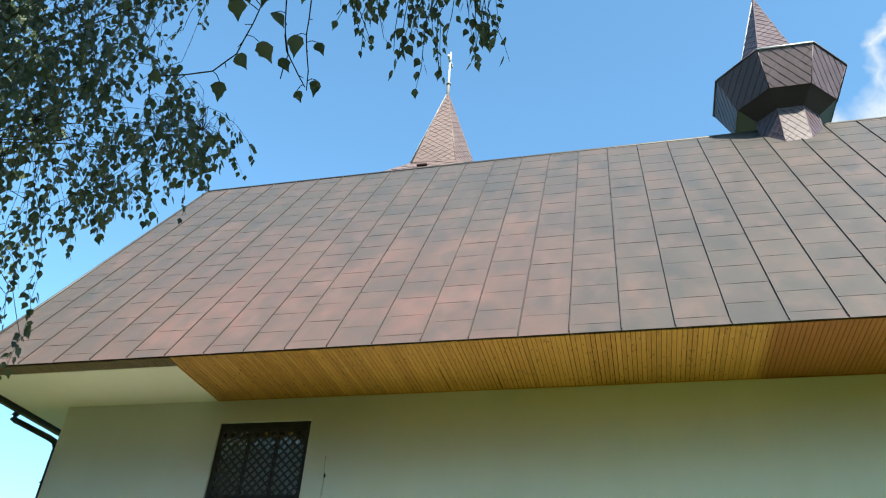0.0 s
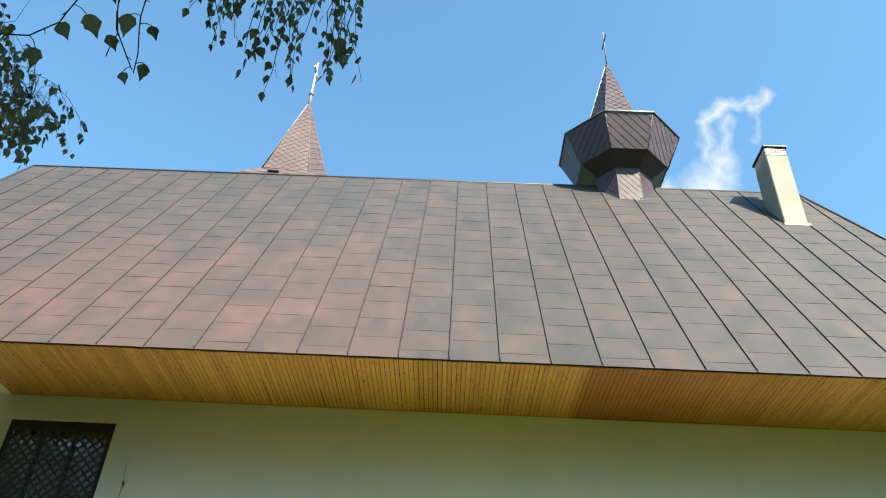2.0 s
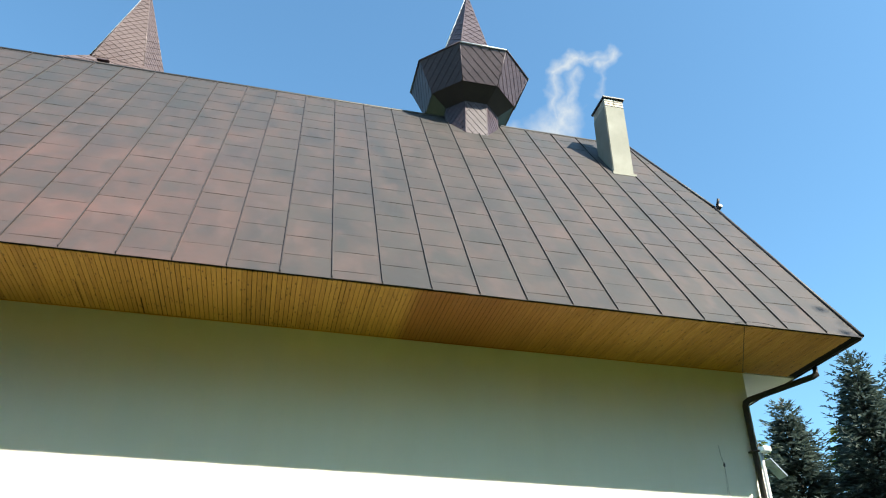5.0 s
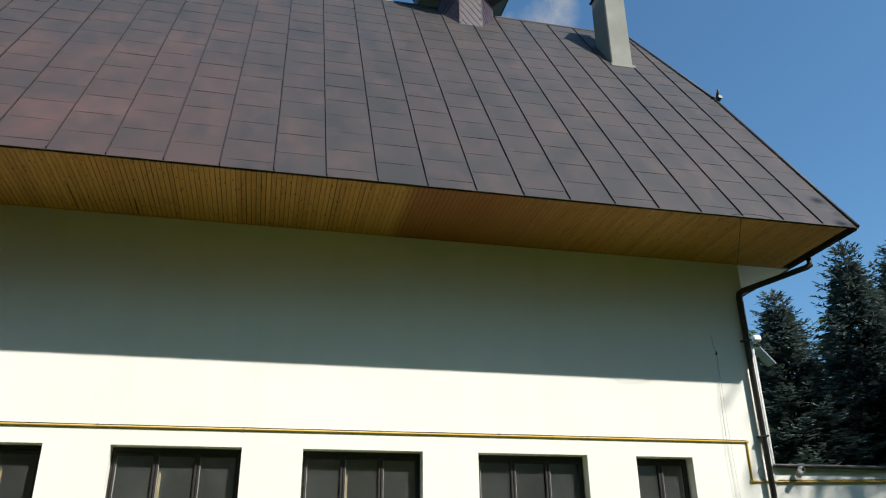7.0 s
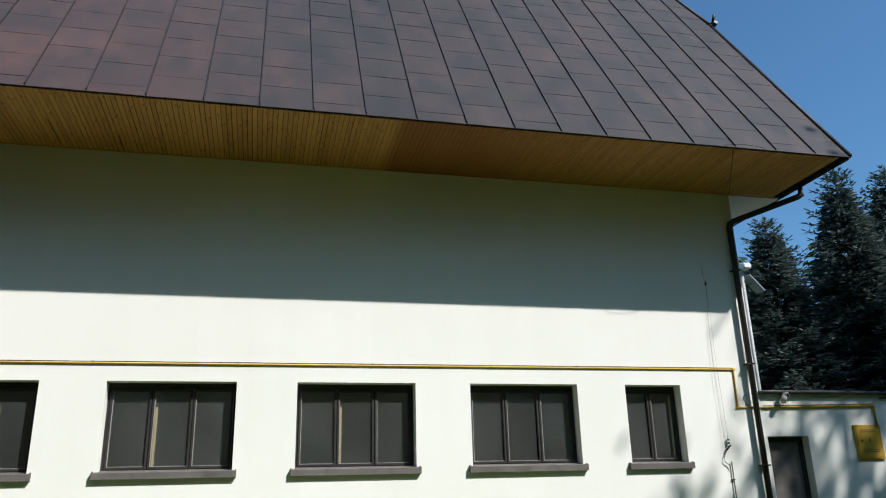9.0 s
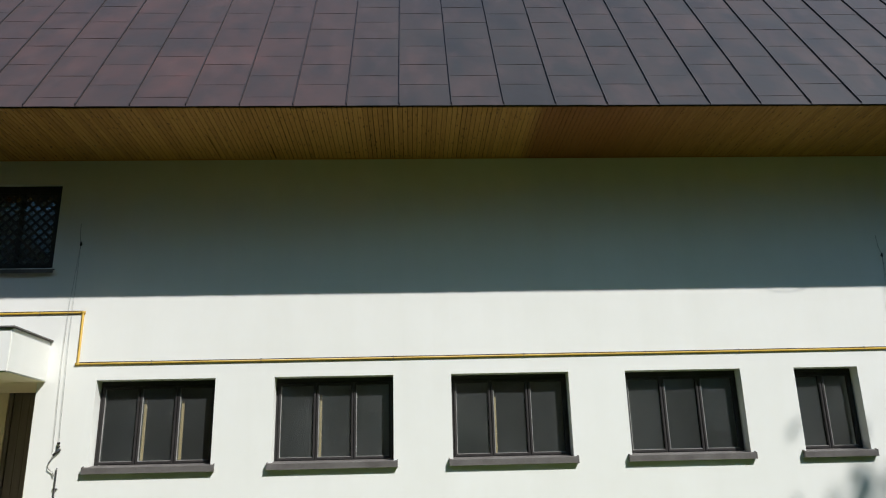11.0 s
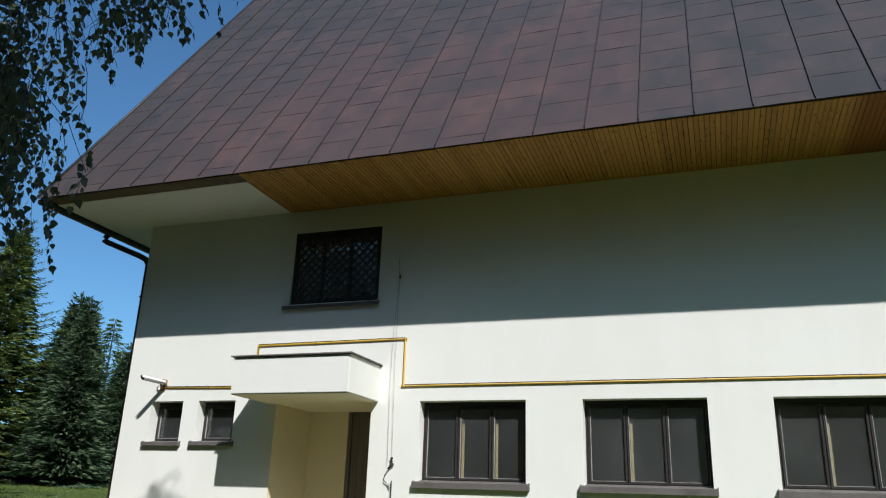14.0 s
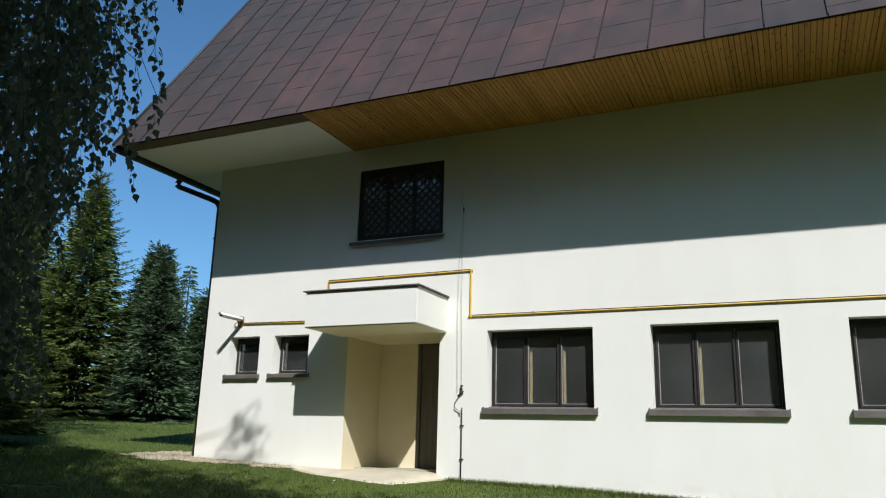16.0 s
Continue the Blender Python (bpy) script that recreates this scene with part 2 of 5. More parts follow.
CONCRETE = simple("worn_concrete", (0.34, 0.31, 0.24), (0.52, 0.48, 0.38), 0.95, 0, 2, 50, 0.4)
DOOR = simple("dark_stained_door", (0.100, 0.090, 0.078), (0.165, 0.148, 0.128), 0.5, 0, 3, 40, 0.2, (6, 6, 0.4))
STEEL = simple("galvanised_steel", (0.32, 0.33, 0.34), (0.55, 0.56, 0.57), 0.35, 0.8, 6, 60)
WIRE = simple("grey_wire", (0.2, 0.19, 0.17), (0.36, 0.34, 0.31), 0.5, 0.5)
SUNLIT_PINE = simple("sunlit_pine_jamb", (0.42, 0.31, 0.15), (0.6, 0.47, 0.27), 0.6, 0, 5, 50, 0.2, (6, 6, 0.5))
ROOM = simple("dim_room_paint", (0.44, 0.44, 0.41), (0.56, 0.56, 0.52), 0.9)
NET = simple("grey_net_curtain", (0.27, 0.30, 0.31), (0.31, 0.34, 0.35), 0.9, 0, 5, 80)
WHITE = simple("white_housing", (0.66, 0.66, 0.64), (0.8, 0.8, 0.78), 0.4)
BARK = simple("birch_bark", (0.10, 0.09, 0.08), (0.62, 0.60, 0.56), 0.85, 0, 3, 30, 0.5, (1, 1, 4))
TWIG = simple("brown_twig", (0.030, 0.020, 0.015), (0.07, 0.05, 0.036), 0.8)
SPRUCE_BARK = simple("spruce_bark", (0.05, 0.038, 0.03), (0.12, 0.09, 0.07), 0.95, 0, 6, 40, 0.6, (1, 1, 0.3))
BIRCH_LEAF = leaf_material("birch_leaf", (0.070, 0.098, 0.060), (0.165, 0.198, 0.105), 0.5, 0.45)
NEEDLE = leaf_material("spruce_needle", (0.048, 0.078, 0.017), (0.180, 0.232, 0.052), 0.8)
GREY_NEEDLE = leaf_material("grey_spruce_needle", (0.036, 0.066, 0.030), (0.130, 0.190, 0.088), 0.8)
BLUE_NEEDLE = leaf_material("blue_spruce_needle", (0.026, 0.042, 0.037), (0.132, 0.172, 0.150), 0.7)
SOLAR = simple("blue_grey_solar_glass", (0.16, 0.20, 0.26), (0.34, 0.39, 0.45), 0.3, 0.2, 8, 60)
ZINC_GLINT = simple("zinc_and_glint", (0.40, 0.41, 0.42), (0.58, 0.59, 0.60), 0.45, 0.2, 6, 60)
RUST = simple("rusty_bracket", (0.17, 0.075, 0.030), (0.42, 0.27, 0.15), 0.85, 0, 12, 70)
HOUSING = simple("aged_grey_housing", (0.30, 0.29, 0.27), (0.50, 0.49, 0.46), 0.55, 0, 8, 60)


# ---- mesh helpers ----
def part(name, bm, mat, parent=None, label=""):
    me = bpy.data.meshes.new(name)
    bm.to_mesh(me)
    bm.free()
    me.materials.append(mat)
    ob = new(name, me)
    if parent:
        ob.parent = parent
    if label:
        ob["label"] = label
    return ob


def data_part(name, verts, faces, mat, parent=None, label="", kind=""):
    me = bpy.data.meshes.new(name)
    me.from_pydata(verts, [], faces)
    me.materials.append(mat)
    ob = new(name, me)
    if parent:
        ob.parent = parent
    return tagged(ob, label, "", "", kind)


def thing(name, label, category, at=(0, 0, 0), group="", kind=""):
    e = new(name)
    e.location = at
    e.empty_display_size = 0.2
    return tagged(e, label, category, group, kind)


def box(bm, a, b, bevel=0.0):
    c = [(x, y, z) for x in (a[0], b[0]) for y in (a[1], b[1]) for z in (a[2], b[2])]
    v = [bm.verts.new(p) for p in c]
    f = [bm.faces.new([v[i] for i in q]) for q in ((0, 1, 3, 2), (4, 6, 7, 5), (0, 4, 5, 1), (2, 3, 7, 6), (0, 2, 6, 4), (1, 5, 7, 3))]
    if bevel:
        es = list({e for q in f for e in q.edges})
        bmesh.ops.bevel(bm, geom=es, offset=bevel, segments=2, affect='EDGES', clamp_overlap=True)
    return bm


def boxes(*items, bevel=0.0):
    bm = bmesh.new()
    for a, b in items:
        box(bm, a, b, bevel)
    return bm


def prism(bm, profile, axis, lo, hi):
    """A profile of 2D points drawn out along x, y or z from lo to hi."""
    def p3(p, t):
        return {"x": (t, p[0], p[1]), "y": (p[0], t, p[1]), "z": (p[0], p[1], t)}[axis]
    n = len(profile)
    v = [bm.verts.new(p3(p, t)) for t in (lo, hi) for p in profile]
    for i in range(n):
        bm.faces.new((v[i], v[(i + 1) % n], v[n + (i + 1) % n], v[n + i]))
    bm.faces.new(v[:n][::-1])
    bm.faces.new(v[n:])
    bmesh.ops.recalc_face_normals(bm, faces=bm.faces)
    return bm


def tube(bm, pts, r, sides=8, r_end=None):
    """A round bar along a line of points, mitred at the bends."""
    pts = [Vector(p) for p in pts]
    rings = []
    for i, p in enumerate(pts):
        a = (p - pts[i - 1]).normalized() if i else (pts[1] - p).normalized()
        b = (pts[i + 1] - p).normalized() if i < len(pts) - 1 else a
        d = (a + b).normalized() if (a + b).length > 1e-6 else a
        side = d.cross(Vector((0, 0, 1)))
        if side.length < 0.05:
            side = d.cross(Vector((0, 1, 0)))
        side.normalize()
        up = side.cross(d)
        rr = r if r_end is None else r + (r_end - r) * i / (len(pts) - 1)
        k = 1 / max(0.5, a.dot(d))
        rings.append([bm.verts.new(p + (side * math.cos(t) + up * math.sin(t)) * rr * (k if 0 < i < len(pts) - 1 else 1))
                      for t in [2 * math.pi * j / sides for j in range(sides)]])
    for A, B in zip(rings, rings[1:]):
        for j in range(sides):
            f = bm.faces.new((A[j], A[(j + 1) % sides], B[(j + 1) % sides], B[j]))
            f.smooth = True
    bm.faces.new(rings[0][::-1])
    bm.faces.new(rings[-1])
    return bm


def wall_sheet(bm, x0, x1, z0, z1, y0, y1, holes):
    """A wall of thickness y0..y1 with rectangular openings through it."""
    xs = sorted({x0, x1, *[v for h in holes for v in (h[0], h[1]) if x0 < v < x1]})
    zs = sorted({z0, z1, *[v for h in holes for v in (h[2], h[3]) if z0 < v < z1]})
    solid = lambda i, j: (0 <= i < len(xs) - 1 and 0 <= j < len(zs) - 1 and not any(
        h[0] - 1e-6 <= xs[i] and xs[i + 1] <= h[1] + 1e-6 and h[2] - 1e-6 <= zs[j] and zs[j + 1] <= h[3] + 1e-6 for h in holes))
    cache = {}

    def v(x, y, z):
        if (x, y, z) not in cache:
            cache[(x, y, z)] = bm.verts.new((x, y, z))
        return cache[(x, y, z)]
    for i in range(len(xs) - 1):
        for j in range(len(zs) - 1):
            if not solid(i, j):
                continue
            a, b, c, d = xs[i], xs[i + 1], zs[j], zs[j + 1]
            bm.faces.new((v(a, y0, c), v(b, y0, c), v(b, y0, d), v(a, y0, d)))
            bm.faces.new((v(a, y1, c), v(a, y1, d), v(b, y1, d), v(b, y1, c)))
            if not solid(i - 1, j):
                bm.faces.new((v(a, y0, c), v(a, y0, d), v(a, y1, d), v(a, y1, c)))
            if not solid(i + 1, j):
                bm.faces.new((v(b, y0, c), v(b, y1, c), v(b, y1, d), v(b, y0, d)))
            if not solid(i, j - 1):
                bm.faces.new((v(a, y0, c), v(a, y1, c), v(b, y1, c), v(b, y0, c)))
            if not solid(i, j + 1):
                bm.faces.new((v(a, y0, d), v(b, y0, d), v(b, y1, d), v(a, y1, d)))
    return bm


# ---- ground ----
def ground_z(x, y):
    x, y = max(-45, min(45, x)), max(-30, min(40, y))
    return -0.03 - 0.034 * x + (0.072 * y if y < 0 else 0.03 * y)


def ground():
    m, n, l, b = material("lawn", 0.95, 0, 0.2)
    p = place_of(n)
    big = tex_noise(n, l, p, 0.25, 5, 0.6)
    fine = tex_noise(n, l, p, 18, 4, 0.7)
    c = ramp(n, l, mathn(n, l, 'ADD', mathn(n, l, 'MULTIPLY', big, 0.5), mathn(n, l, 'MULTIPLY', fine, 0.5)),
             [(0.3, (0.042, 0.066, 0.011)), (0.55, (0.090, 0.125, 0.023)), (0.75, (0.150, 0.165, 0.038))])
    l.new(c, b.inputs["Base Color"])
    bump(n, l, b, fine, 0.8, 0.03)
    lines = [-900, -400, -150, -70] + [i * 2.5 - 45 for i in range(37)] + [70, 150, 400, 900]
    verts, faces = [], []
    for y in lines:
        for x in lines:
            verts.append((x, y, ground_z(x, y) + 0.03 * noise.noise((x * 0.3, y * 0.3, 0))))
    k = len(lines)
    for j in range(k - 1):
        for i in range(k - 1):
            faces.append((j * k + i, j * k + i + 1, (j + 1) * k + i + 1, (j + 1) * k + i))
    g = data_part("ground", verts, faces, m)
    return tagged(g, "sloping green lawn round the church", "lawn", "", "structure")


GROUND = ground()

# ---- main walls ----
XL, XR, YB = -5.66, 12.455, 7.30
SOFFIT = 5.65
EAVE_Y, RIDGE_Y, RIDGE_Z = -1.74, 3.58, 13.595
RX0, RX1 = -6.72, 13.52
WIN = [(0.0, 1.667), (2.500, 4.197), (5.030, 6.738), (7.570, 9.283), (10.088, 11.045)]
W_TOP, W_BOT = 2.27, 1.08
UP = (-2.49, -0.82, 3.93, 5.24)
SMALL = [(-5.06, -4.40, 1.63, 2.32), (-4.08, -3.34, 1.64, 2.32)]
NICHE = (-2.55, -0.82, -2.0, 2.26)
holes = [(a, b, W_BOT, W_TOP) for a, b in WIN] + [UP, *SMALL, NICHE]
bm = wall_sheet(bmesh.new(), XL, XR, -2.0, SOFFIT, 0.0, 0.42, holes)
tagged(part("wall_south", bm, PLASTER), "white plastered church wall with brown windows", "wall", "", "structure")
for name, x0, x1, y0, y1 in (("wall_west", XL, XL + 0.42, 0.42, YB), ("wall_east", XR - 0.42, XR, 0.42, YB), ("wall_north", XL, XR, YB, YB + 0.42)):
    tagged(part(name, boxes(((x0, y0, -2), (x1, y1, SOFFIT))), PLASTER), "white plastered church wall", "wall", "", "structure")
bm = bmesh.new()
prism(bm, [(-0.62, -1.2), (12.4, -1.2), (12.4, -0.277), (-0.62, -0.009)], "y", -0.035, -0.001)
tagged(part("trim_plinth", bm, PLASTER), "low plastered plinth along the wall's foot", "plinth", "", "structure")
# rooms behind the windows
tagged(part("floor", boxes(((XL + 0.42, 0.42, 0.0), (XR - 0.42, YB, 0.1))), CONCRETE), "plain floor inside the church", "floor", "", "structure")
tagged(part("ceiling", boxes(((XL + 0.42, 0.42, 3.0), (XR - 0.42, YB, 3.2))), ROOM), "plain dim ceiling inside", "ceiling", "", "structure")
tagged(part("wall_inner", boxes(((XL + 0.42, 4.0, 0.1), (XR - 0.42, 4.1, 3.0)), ((XL + 0.42, 2.2, 3.2), (XR - 0.42, 2.3, SOFFIT))), ROOM), "dim grey partition wall inside", "wall", "", "structure")

# ---- porch niche, canopy and pad ----
part_walls = boxes(((-2.55, 0.003, -0.3), (-2.546, 0.42, 2.258)), ((-0.824, 0.003, -0.3), (-0.82, 0.42, 2.258)), ((-2.95, 0.42, -0.3), (-2.55, 1.2, 2.56)), ((-0.82, 0.42, -0.3), (-0.42, 1.2, 2.56)), ((-2.95, 1.2, -0.3), (-1.80, 1.45, 2.56)),
                   ((-0.80, 1.2, -0.3), (-0.42, 1.45, 2.56)), ((-1.80, 1.2, 2.27), (-0.80, 1.45, 2.56)))
for m in (SILL, SHINGLE):
    m.node_tree.nodes["Principled BSDF"].inputs["Specular IOR Level"].default_value = 0.2
# white plaster tinted yellowish: warm bounced light put into the colour
BOUNCE_PLASTER = simple("bounce_tinted_plaster", (0.72, 0.64, 0.42), (0.80, 0.73, 0.52), 0.9, 0, 1.2, 90, 0.2)
tagged(part("wall_niche", part_walls, BOUNCE_PLASTER), "white plastered porch walls, warm bounced light put into their colour", "wall", "", "structure")
tagged(part("ceiling_niche", boxes(((-2.55, 0.42, 2.254), (-0.82, 1.2, 2.5)), ((-2.545, 0.004, 2.254), (-0.825, 0.42, 2.258))), BOUNCE_PLASTER), "white plastered porch ceiling", "ceiling", "", "structure")
PAD = simple("pale_worn_screed", (0.46, 0.40, 0.29), (0.66, 0.59, 0.45), 0.95, 0, 2.2, 50, 0.4)
pad = boxes(((-2.55, -0.02, -0.5), (-0.82, 1.2, 0.082)))
rim = [(-3.55, -0.03), (-3.2, -0.36), (-2.6, -0.60), (-2.05, -0.70), (-1.5, -0.90), (-1.1, -0.92), (-0.90, -0.55), (-0.76, -0.2), (-0.66, -0.03)]
inner = [-3.4, -3.1, -2.5, -2.0, -1.55, -1.2, -0.98, -0.82, -0.70]
rows = []
for k in (0.0, 0.35, 0.7, 1.0, 1.1):
    row = []
    for (x, y), xi in zip(rim, inner):
        px, py = xi + (x - xi) * k, y * k - 0.002
        drop = ground_z(px, py) + 0.018
        top = drop + (0.082 - drop) * max(0.0, 1 - k) ** 0.8 if -2.7 < xi < -0.75 else drop + 0.004
        row.append(pad.verts.new((px, py, top if k <= 1.0 else drop - 0.08)))
    rows.append(row)
for A, B in zip(rows, rows[1:]):
    for k in range(len(rim) - 1):
        pad.faces.new((A[k], B[k], B[k + 1], A[k + 1]))
tagged(part("pavement", pad, PAD), "worn pale screed before the porch door", "pavement", "", "structure")


def canopy():
    t = thing("door_canopy", "white plastered box canopy with a brown metal coping", "canopy", (-1.71, -0.55, 2.26))
    o = Vector(t.location)
    bm = boxes(((-2.70 - o.x, -1.09 - o.y, 0), (-0.70 - o.x, -0.003 - o.y, 0.57)), bevel=0.012)
    part("body", bm, PLASTER, t)
    part("underside", boxes(((-2.685 - o.x, -1.075 - o.y, -0.006), (-0.715 - o.x, -0.004 - o.y, -0.002))), BOUNCE_PLASTER, t, "white underside, warm bounced light put into its colour")
    bm = bmesh.new()
    for a, b in (((-2.74, -1.125), (-0.665, -1.05)), ((-0.74, -1.05), (-0.665, -0.003)), ((-2.74, -1.05), (-2.68, -0.003))):
        box(bm, (a[0] - o.x, a[1] - o.y, 0.57), (b[0] - o.x, b[1] - o.y, 0.588))
    part("coping", bm, SILL, t, "brown folded metal coping")
    part("deck", boxes(((-2.68 - o.x, -1.05 - o.y, 0.572), (-0.74 - o.x, -0.003 - o.y, 0.584))), GUTTER, t)


canopy()


def porch_door():
    t = thing("door_1", "dark brown wooden door in the recessed porch", "door", (-1.30, 1.2, 0.085), "", "structure")
    part("door_frame", boxes(((-0.49, 0.0, 0), (-0.43, 0.12, 2.24)), ((0.43, 0.0, 0), (0.49, 0.12, 2.24)), ((-0.43, 0.0, 2.18), (0.43, 0.12, 2.24)), bevel=0.006), DOOR, t)
    leaf = part("door_leaf", boxes(((-0.43, 0.05, 0.01), (0.43, 0.1, 2.18))), DOOR, t)
    for i in range(7):
        part("plank", boxes(((-0.425 + i * 0.121, 0.035, 0.03), (-0.425 + i * 0.121 + 0.119, 0.05, 2.16)), bevel=0.003), DOOR, leaf)


porch_door()

# ---- windows ----
def casement(w, h, lights, jamb_strips, name="window_1", lip=0.092):
    """A wooden window set 0.2 m back in its opening, with sill; origin at the opening's lower left outer corner."""
    t = thing(name, "brown wooden window with %s casements and a metal sill" % {1: "one", 2: "two", 3: "three"}[lights], "window", (0, 0, 0), "windows in the wall", "structure")
    y0, y1 = 0.20, 0.28
    e, s, q = 0.036, 0.036, 0.07
    fr = boxes(((0.002, y0, 0.0), (e, y1, h - 0.002)), ((w - e, y0, 0.0), (w - 0.002, y1, h - 0.002)), ((e, y0, h - q), (w - e, y1, h - 0.002)), ((e, y0, 0.0), (w - e, y1, 0.03)), bevel=0.006)
    part("window_frame", fr, FRAME, t)
    cw = (w - 2 * e) / lights
    for i in range(lights):
        a, b = e + i * cw, e + (i + 1) * cw
        lo, hi = 0.034, h - q - 0.005
        sash = part("sash", boxes(((a + 0.004, y0 - 0.02, lo), (a + s, y1 - 0.03, hi)), ((b - s, y0 - 0.02, lo), (b - 0.004, y1 - 0.03, hi)),
                                  ((a + s, y0 - 0.02, lo), (b - s, y1 - 0.03, lo + s)), ((a + s, y0 - 0.02, hi - s), (b - s, y1 - 0.03, hi)), bevel=0.005), FRAME, t)
        pane = part("pane", boxes(((a + s - 0.008, y0 + 0.012, lo + s - 0.008), (b - s + 0.008, y0 + 0.018, hi - s + 0.008))), GLASS, sash)
        pane.visible_shadow = False
        # left and bottom only: the sash's sunlit edges, their light put into the colour
        bead = boxes(((a + s, y0 - 0.012, lo + s), (a + s + 0.008, y0 + 0.008, hi - s)), ((a + s + 0.008, y0 - 0.012, lo + s), (b - s, y0 + 0.008, lo + s + 0.007)))
        part("bead", bead, SUNLIT_BEAD, sash, "thin glazing bead, sunlight put into its pale colour")
    # added strips for the inner frame's wooden side, sunlight put into their colour
    for i, tall in jamb_strips:
        a = e + i * cw
        part("jamb_strip", boxes(((a + 0.040, y1 - 0.02, 0.04), (a + 0.078, y1 + 0.01, h * tall)), bevel=0.004), SUNLIT_PINE, t, "strip behind the glass for the inner frame's sunlit wooden side")
    bm = bmesh.new()
    prism(bm, [(-0.068, -lip), (-0.068, -0.012), (0.20, 0.030), (0.20, 0.003), (-0.004, 0.0025), (-0.056, -0.020), (-0.056, -lip)], "x", -0.055, w + 0.055)
    for a in (-0.057, w + 0.045):
        prism(bm, [(-0.070, -lip), (-0.070, -0.004), (-0.003, 0.016), (-0.003, -lip)], "x", a, a + 0.012)
    part("window_sill", bm, SILL, t, "brown sheet metal sill")
    return t


wide = casement(1.667, W_TOP - W_BOT, 3, ((1, 0.80), (2, 0.76)))
wide.location = (WIN[0][0], 0, W_BOT)
for i, jamb_strips in ((1, ((1, 0.80),)), (2, ((1, 0.78),)), (3, ())):
    o = casement(WIN[i][1] - WIN[i][0], W_TOP - W_BOT, 3, jamb_strips, "window_%d" % (i + 1))
    o.location = (WIN[i][0], 0, W_BOT)
o = casement(WIN[4][1] - WIN[4][0], W_TOP - W_BOT, 2, ((1, 0.78),), "window_5")
o.location = (WIN[4][0], 0, W_BOT)
for i, s in enumerate(SMALL):
    w, h = s[1] - s[0], s[3] - s[2]
    o = casement(w, h, 1, (), "window_%d" % (i + 6), 0.066)
    bm = bmesh.new()
    rows = [[bm.verts.new((0.05 + (w - 0.1) * k / 24, 0.33 + 0.006 * math.sin(k * 1.7 + i), z)) for k in range(25)] for z in (0.03, h * 0.9)]
    for k in range(24):
        bm.faces.new((rows[0][k], rows[0][k + 1], rows[1][k + 1], rows[1][k]))
    part("curtain", bm, NET, o, "thin grey net curtain behind the glass")
    o.location = (s[0], 0, s[2])


def lath(bm, a, b, y, half=0.016, thick=0.004):
    """A flat bar between two points of the window's plane."""
    d = Vector((b[0] - a[0], b[1] - a[1])).normalized() * half
    ring4 = [(a[0] - d.y, a[1] + d.x), (b[0] - d.y, b[1] + d.x), (b[0] + d.y, b[1] - d.x), (a[0] + d.y, a[1] - d.x)]
    prism(bm, ring4, "y", y - thick, y + thick)


def lattice_window():
    w, h = UP[1] - UP[0], UP[3] - UP[2]
    t = thing("window_8", "large dark window with a diamond lattice of laths", "window", (UP[0], 0, UP[2]), "", "structure")
    y0 = 0.03
    part("window_frame", boxes(((0.002, y0, 0), (0.06, y0 + 0.08, h - 0.002)), ((w - 0.06, y0, 0), (w - 0.002, y0 + 0.08, h - 0.002)), ((0.06, y0, h - 0.12), (w - 0.06, y0 + 0.08, h - 0.002)), ((0.06, y0, 0), (w - 0.06, y0 + 0.08, 0.06)), bevel=0.006), FRAME, t)
    for i in range(3):
        a, b = 0.06 + i * (w - 0.12) / 3, 0.06 + (i + 1) * (w - 0.12) / 3
        sash = part("sash", boxes(((a, y0 + 0.01, 0.06), (a + 0.024, y0 + 0.06, h - 0.12)), ((b - 0.024, y0 + 0.01, 0.06), (b, y0 + 0.06, h - 0.12)), ((a + 0.024, y0 + 0.01, 0.06), (b - 0.024, y0 + 0.06, 0.09)), ((a + 0.024, y0 + 0.01, h - 0.15), (b - 0.024, y0 + 0.06, h - 0.12)), bevel=0.004), FRAME, t)
        pane = part("pane", boxes(((a + 0.02, y0 + 0.03, 0.08), (b - 0.02, y0 + 0.036, h - 0.14))), GLASS, sash)
        pane.visible_shadow = False
    bm = bmesh.new()
    step = 0.15
    y = y0 + 0.016
    for s in (1, -1):
        k = -h
        while k < w + h:
            pts = []
            for z in (0.06, h - 0.12):
                pts.append((k + s * (z - h / 2), z))
            (xa, za), (xb, zb) = pts
            def cut(x):
                return za + (x - xa) / (xb - xa) * (zb - za)
            lo, hi = max(min(xa, xb), 0.06), min(max(xa, xb), w - 0.06)
            if hi - lo > 0.02:
                lath(bm, (lo, cut(lo)), (hi, cut(hi)), y + 0.005 * s)
            k += step
    part("lattice", bm, LATTICE, t, "dark diamond lattice of flat laths")
    bm = bmesh.new()
    prism(bm, [(-0.07, -0.09), (-0.07, -0.035), (0.028, -0.004), (0.028, -0.02), (-0.055, -0.05), (-0.055, -0.09)], "x", -0.10, w + 0.04)
    part("window_sill", bm, SILL, t, "brown sheet metal sill")


lattice_window()

# ---- roof body, soffit ----
SLOPE = (RIDGE_Z - SOFFIT) / (RIDGE_Y - EAVE_Y)
RUN = math.hypot(1, SLOPE)
SL_LEN = (RIDGE_Y - EAVE_Y) * RUN
UPV = Vector((0, 1, SLOPE)).normalized()
NRM = Vector((0, -SLOPE, 1)).normalized()
HIP_Y = 1.24
HIP_Z = SOFFIT + (HIP_Y - EAVE_Y) * SLOPE
HIP_X = 12.95
YN = 2 * RIDGE_Y - EAVE_Y


def on_roof(x, s, lift=0.0):
    return Vector((x, EAVE_Y, SOFFIT + 0.03)) + UPV * s + NRM * lift


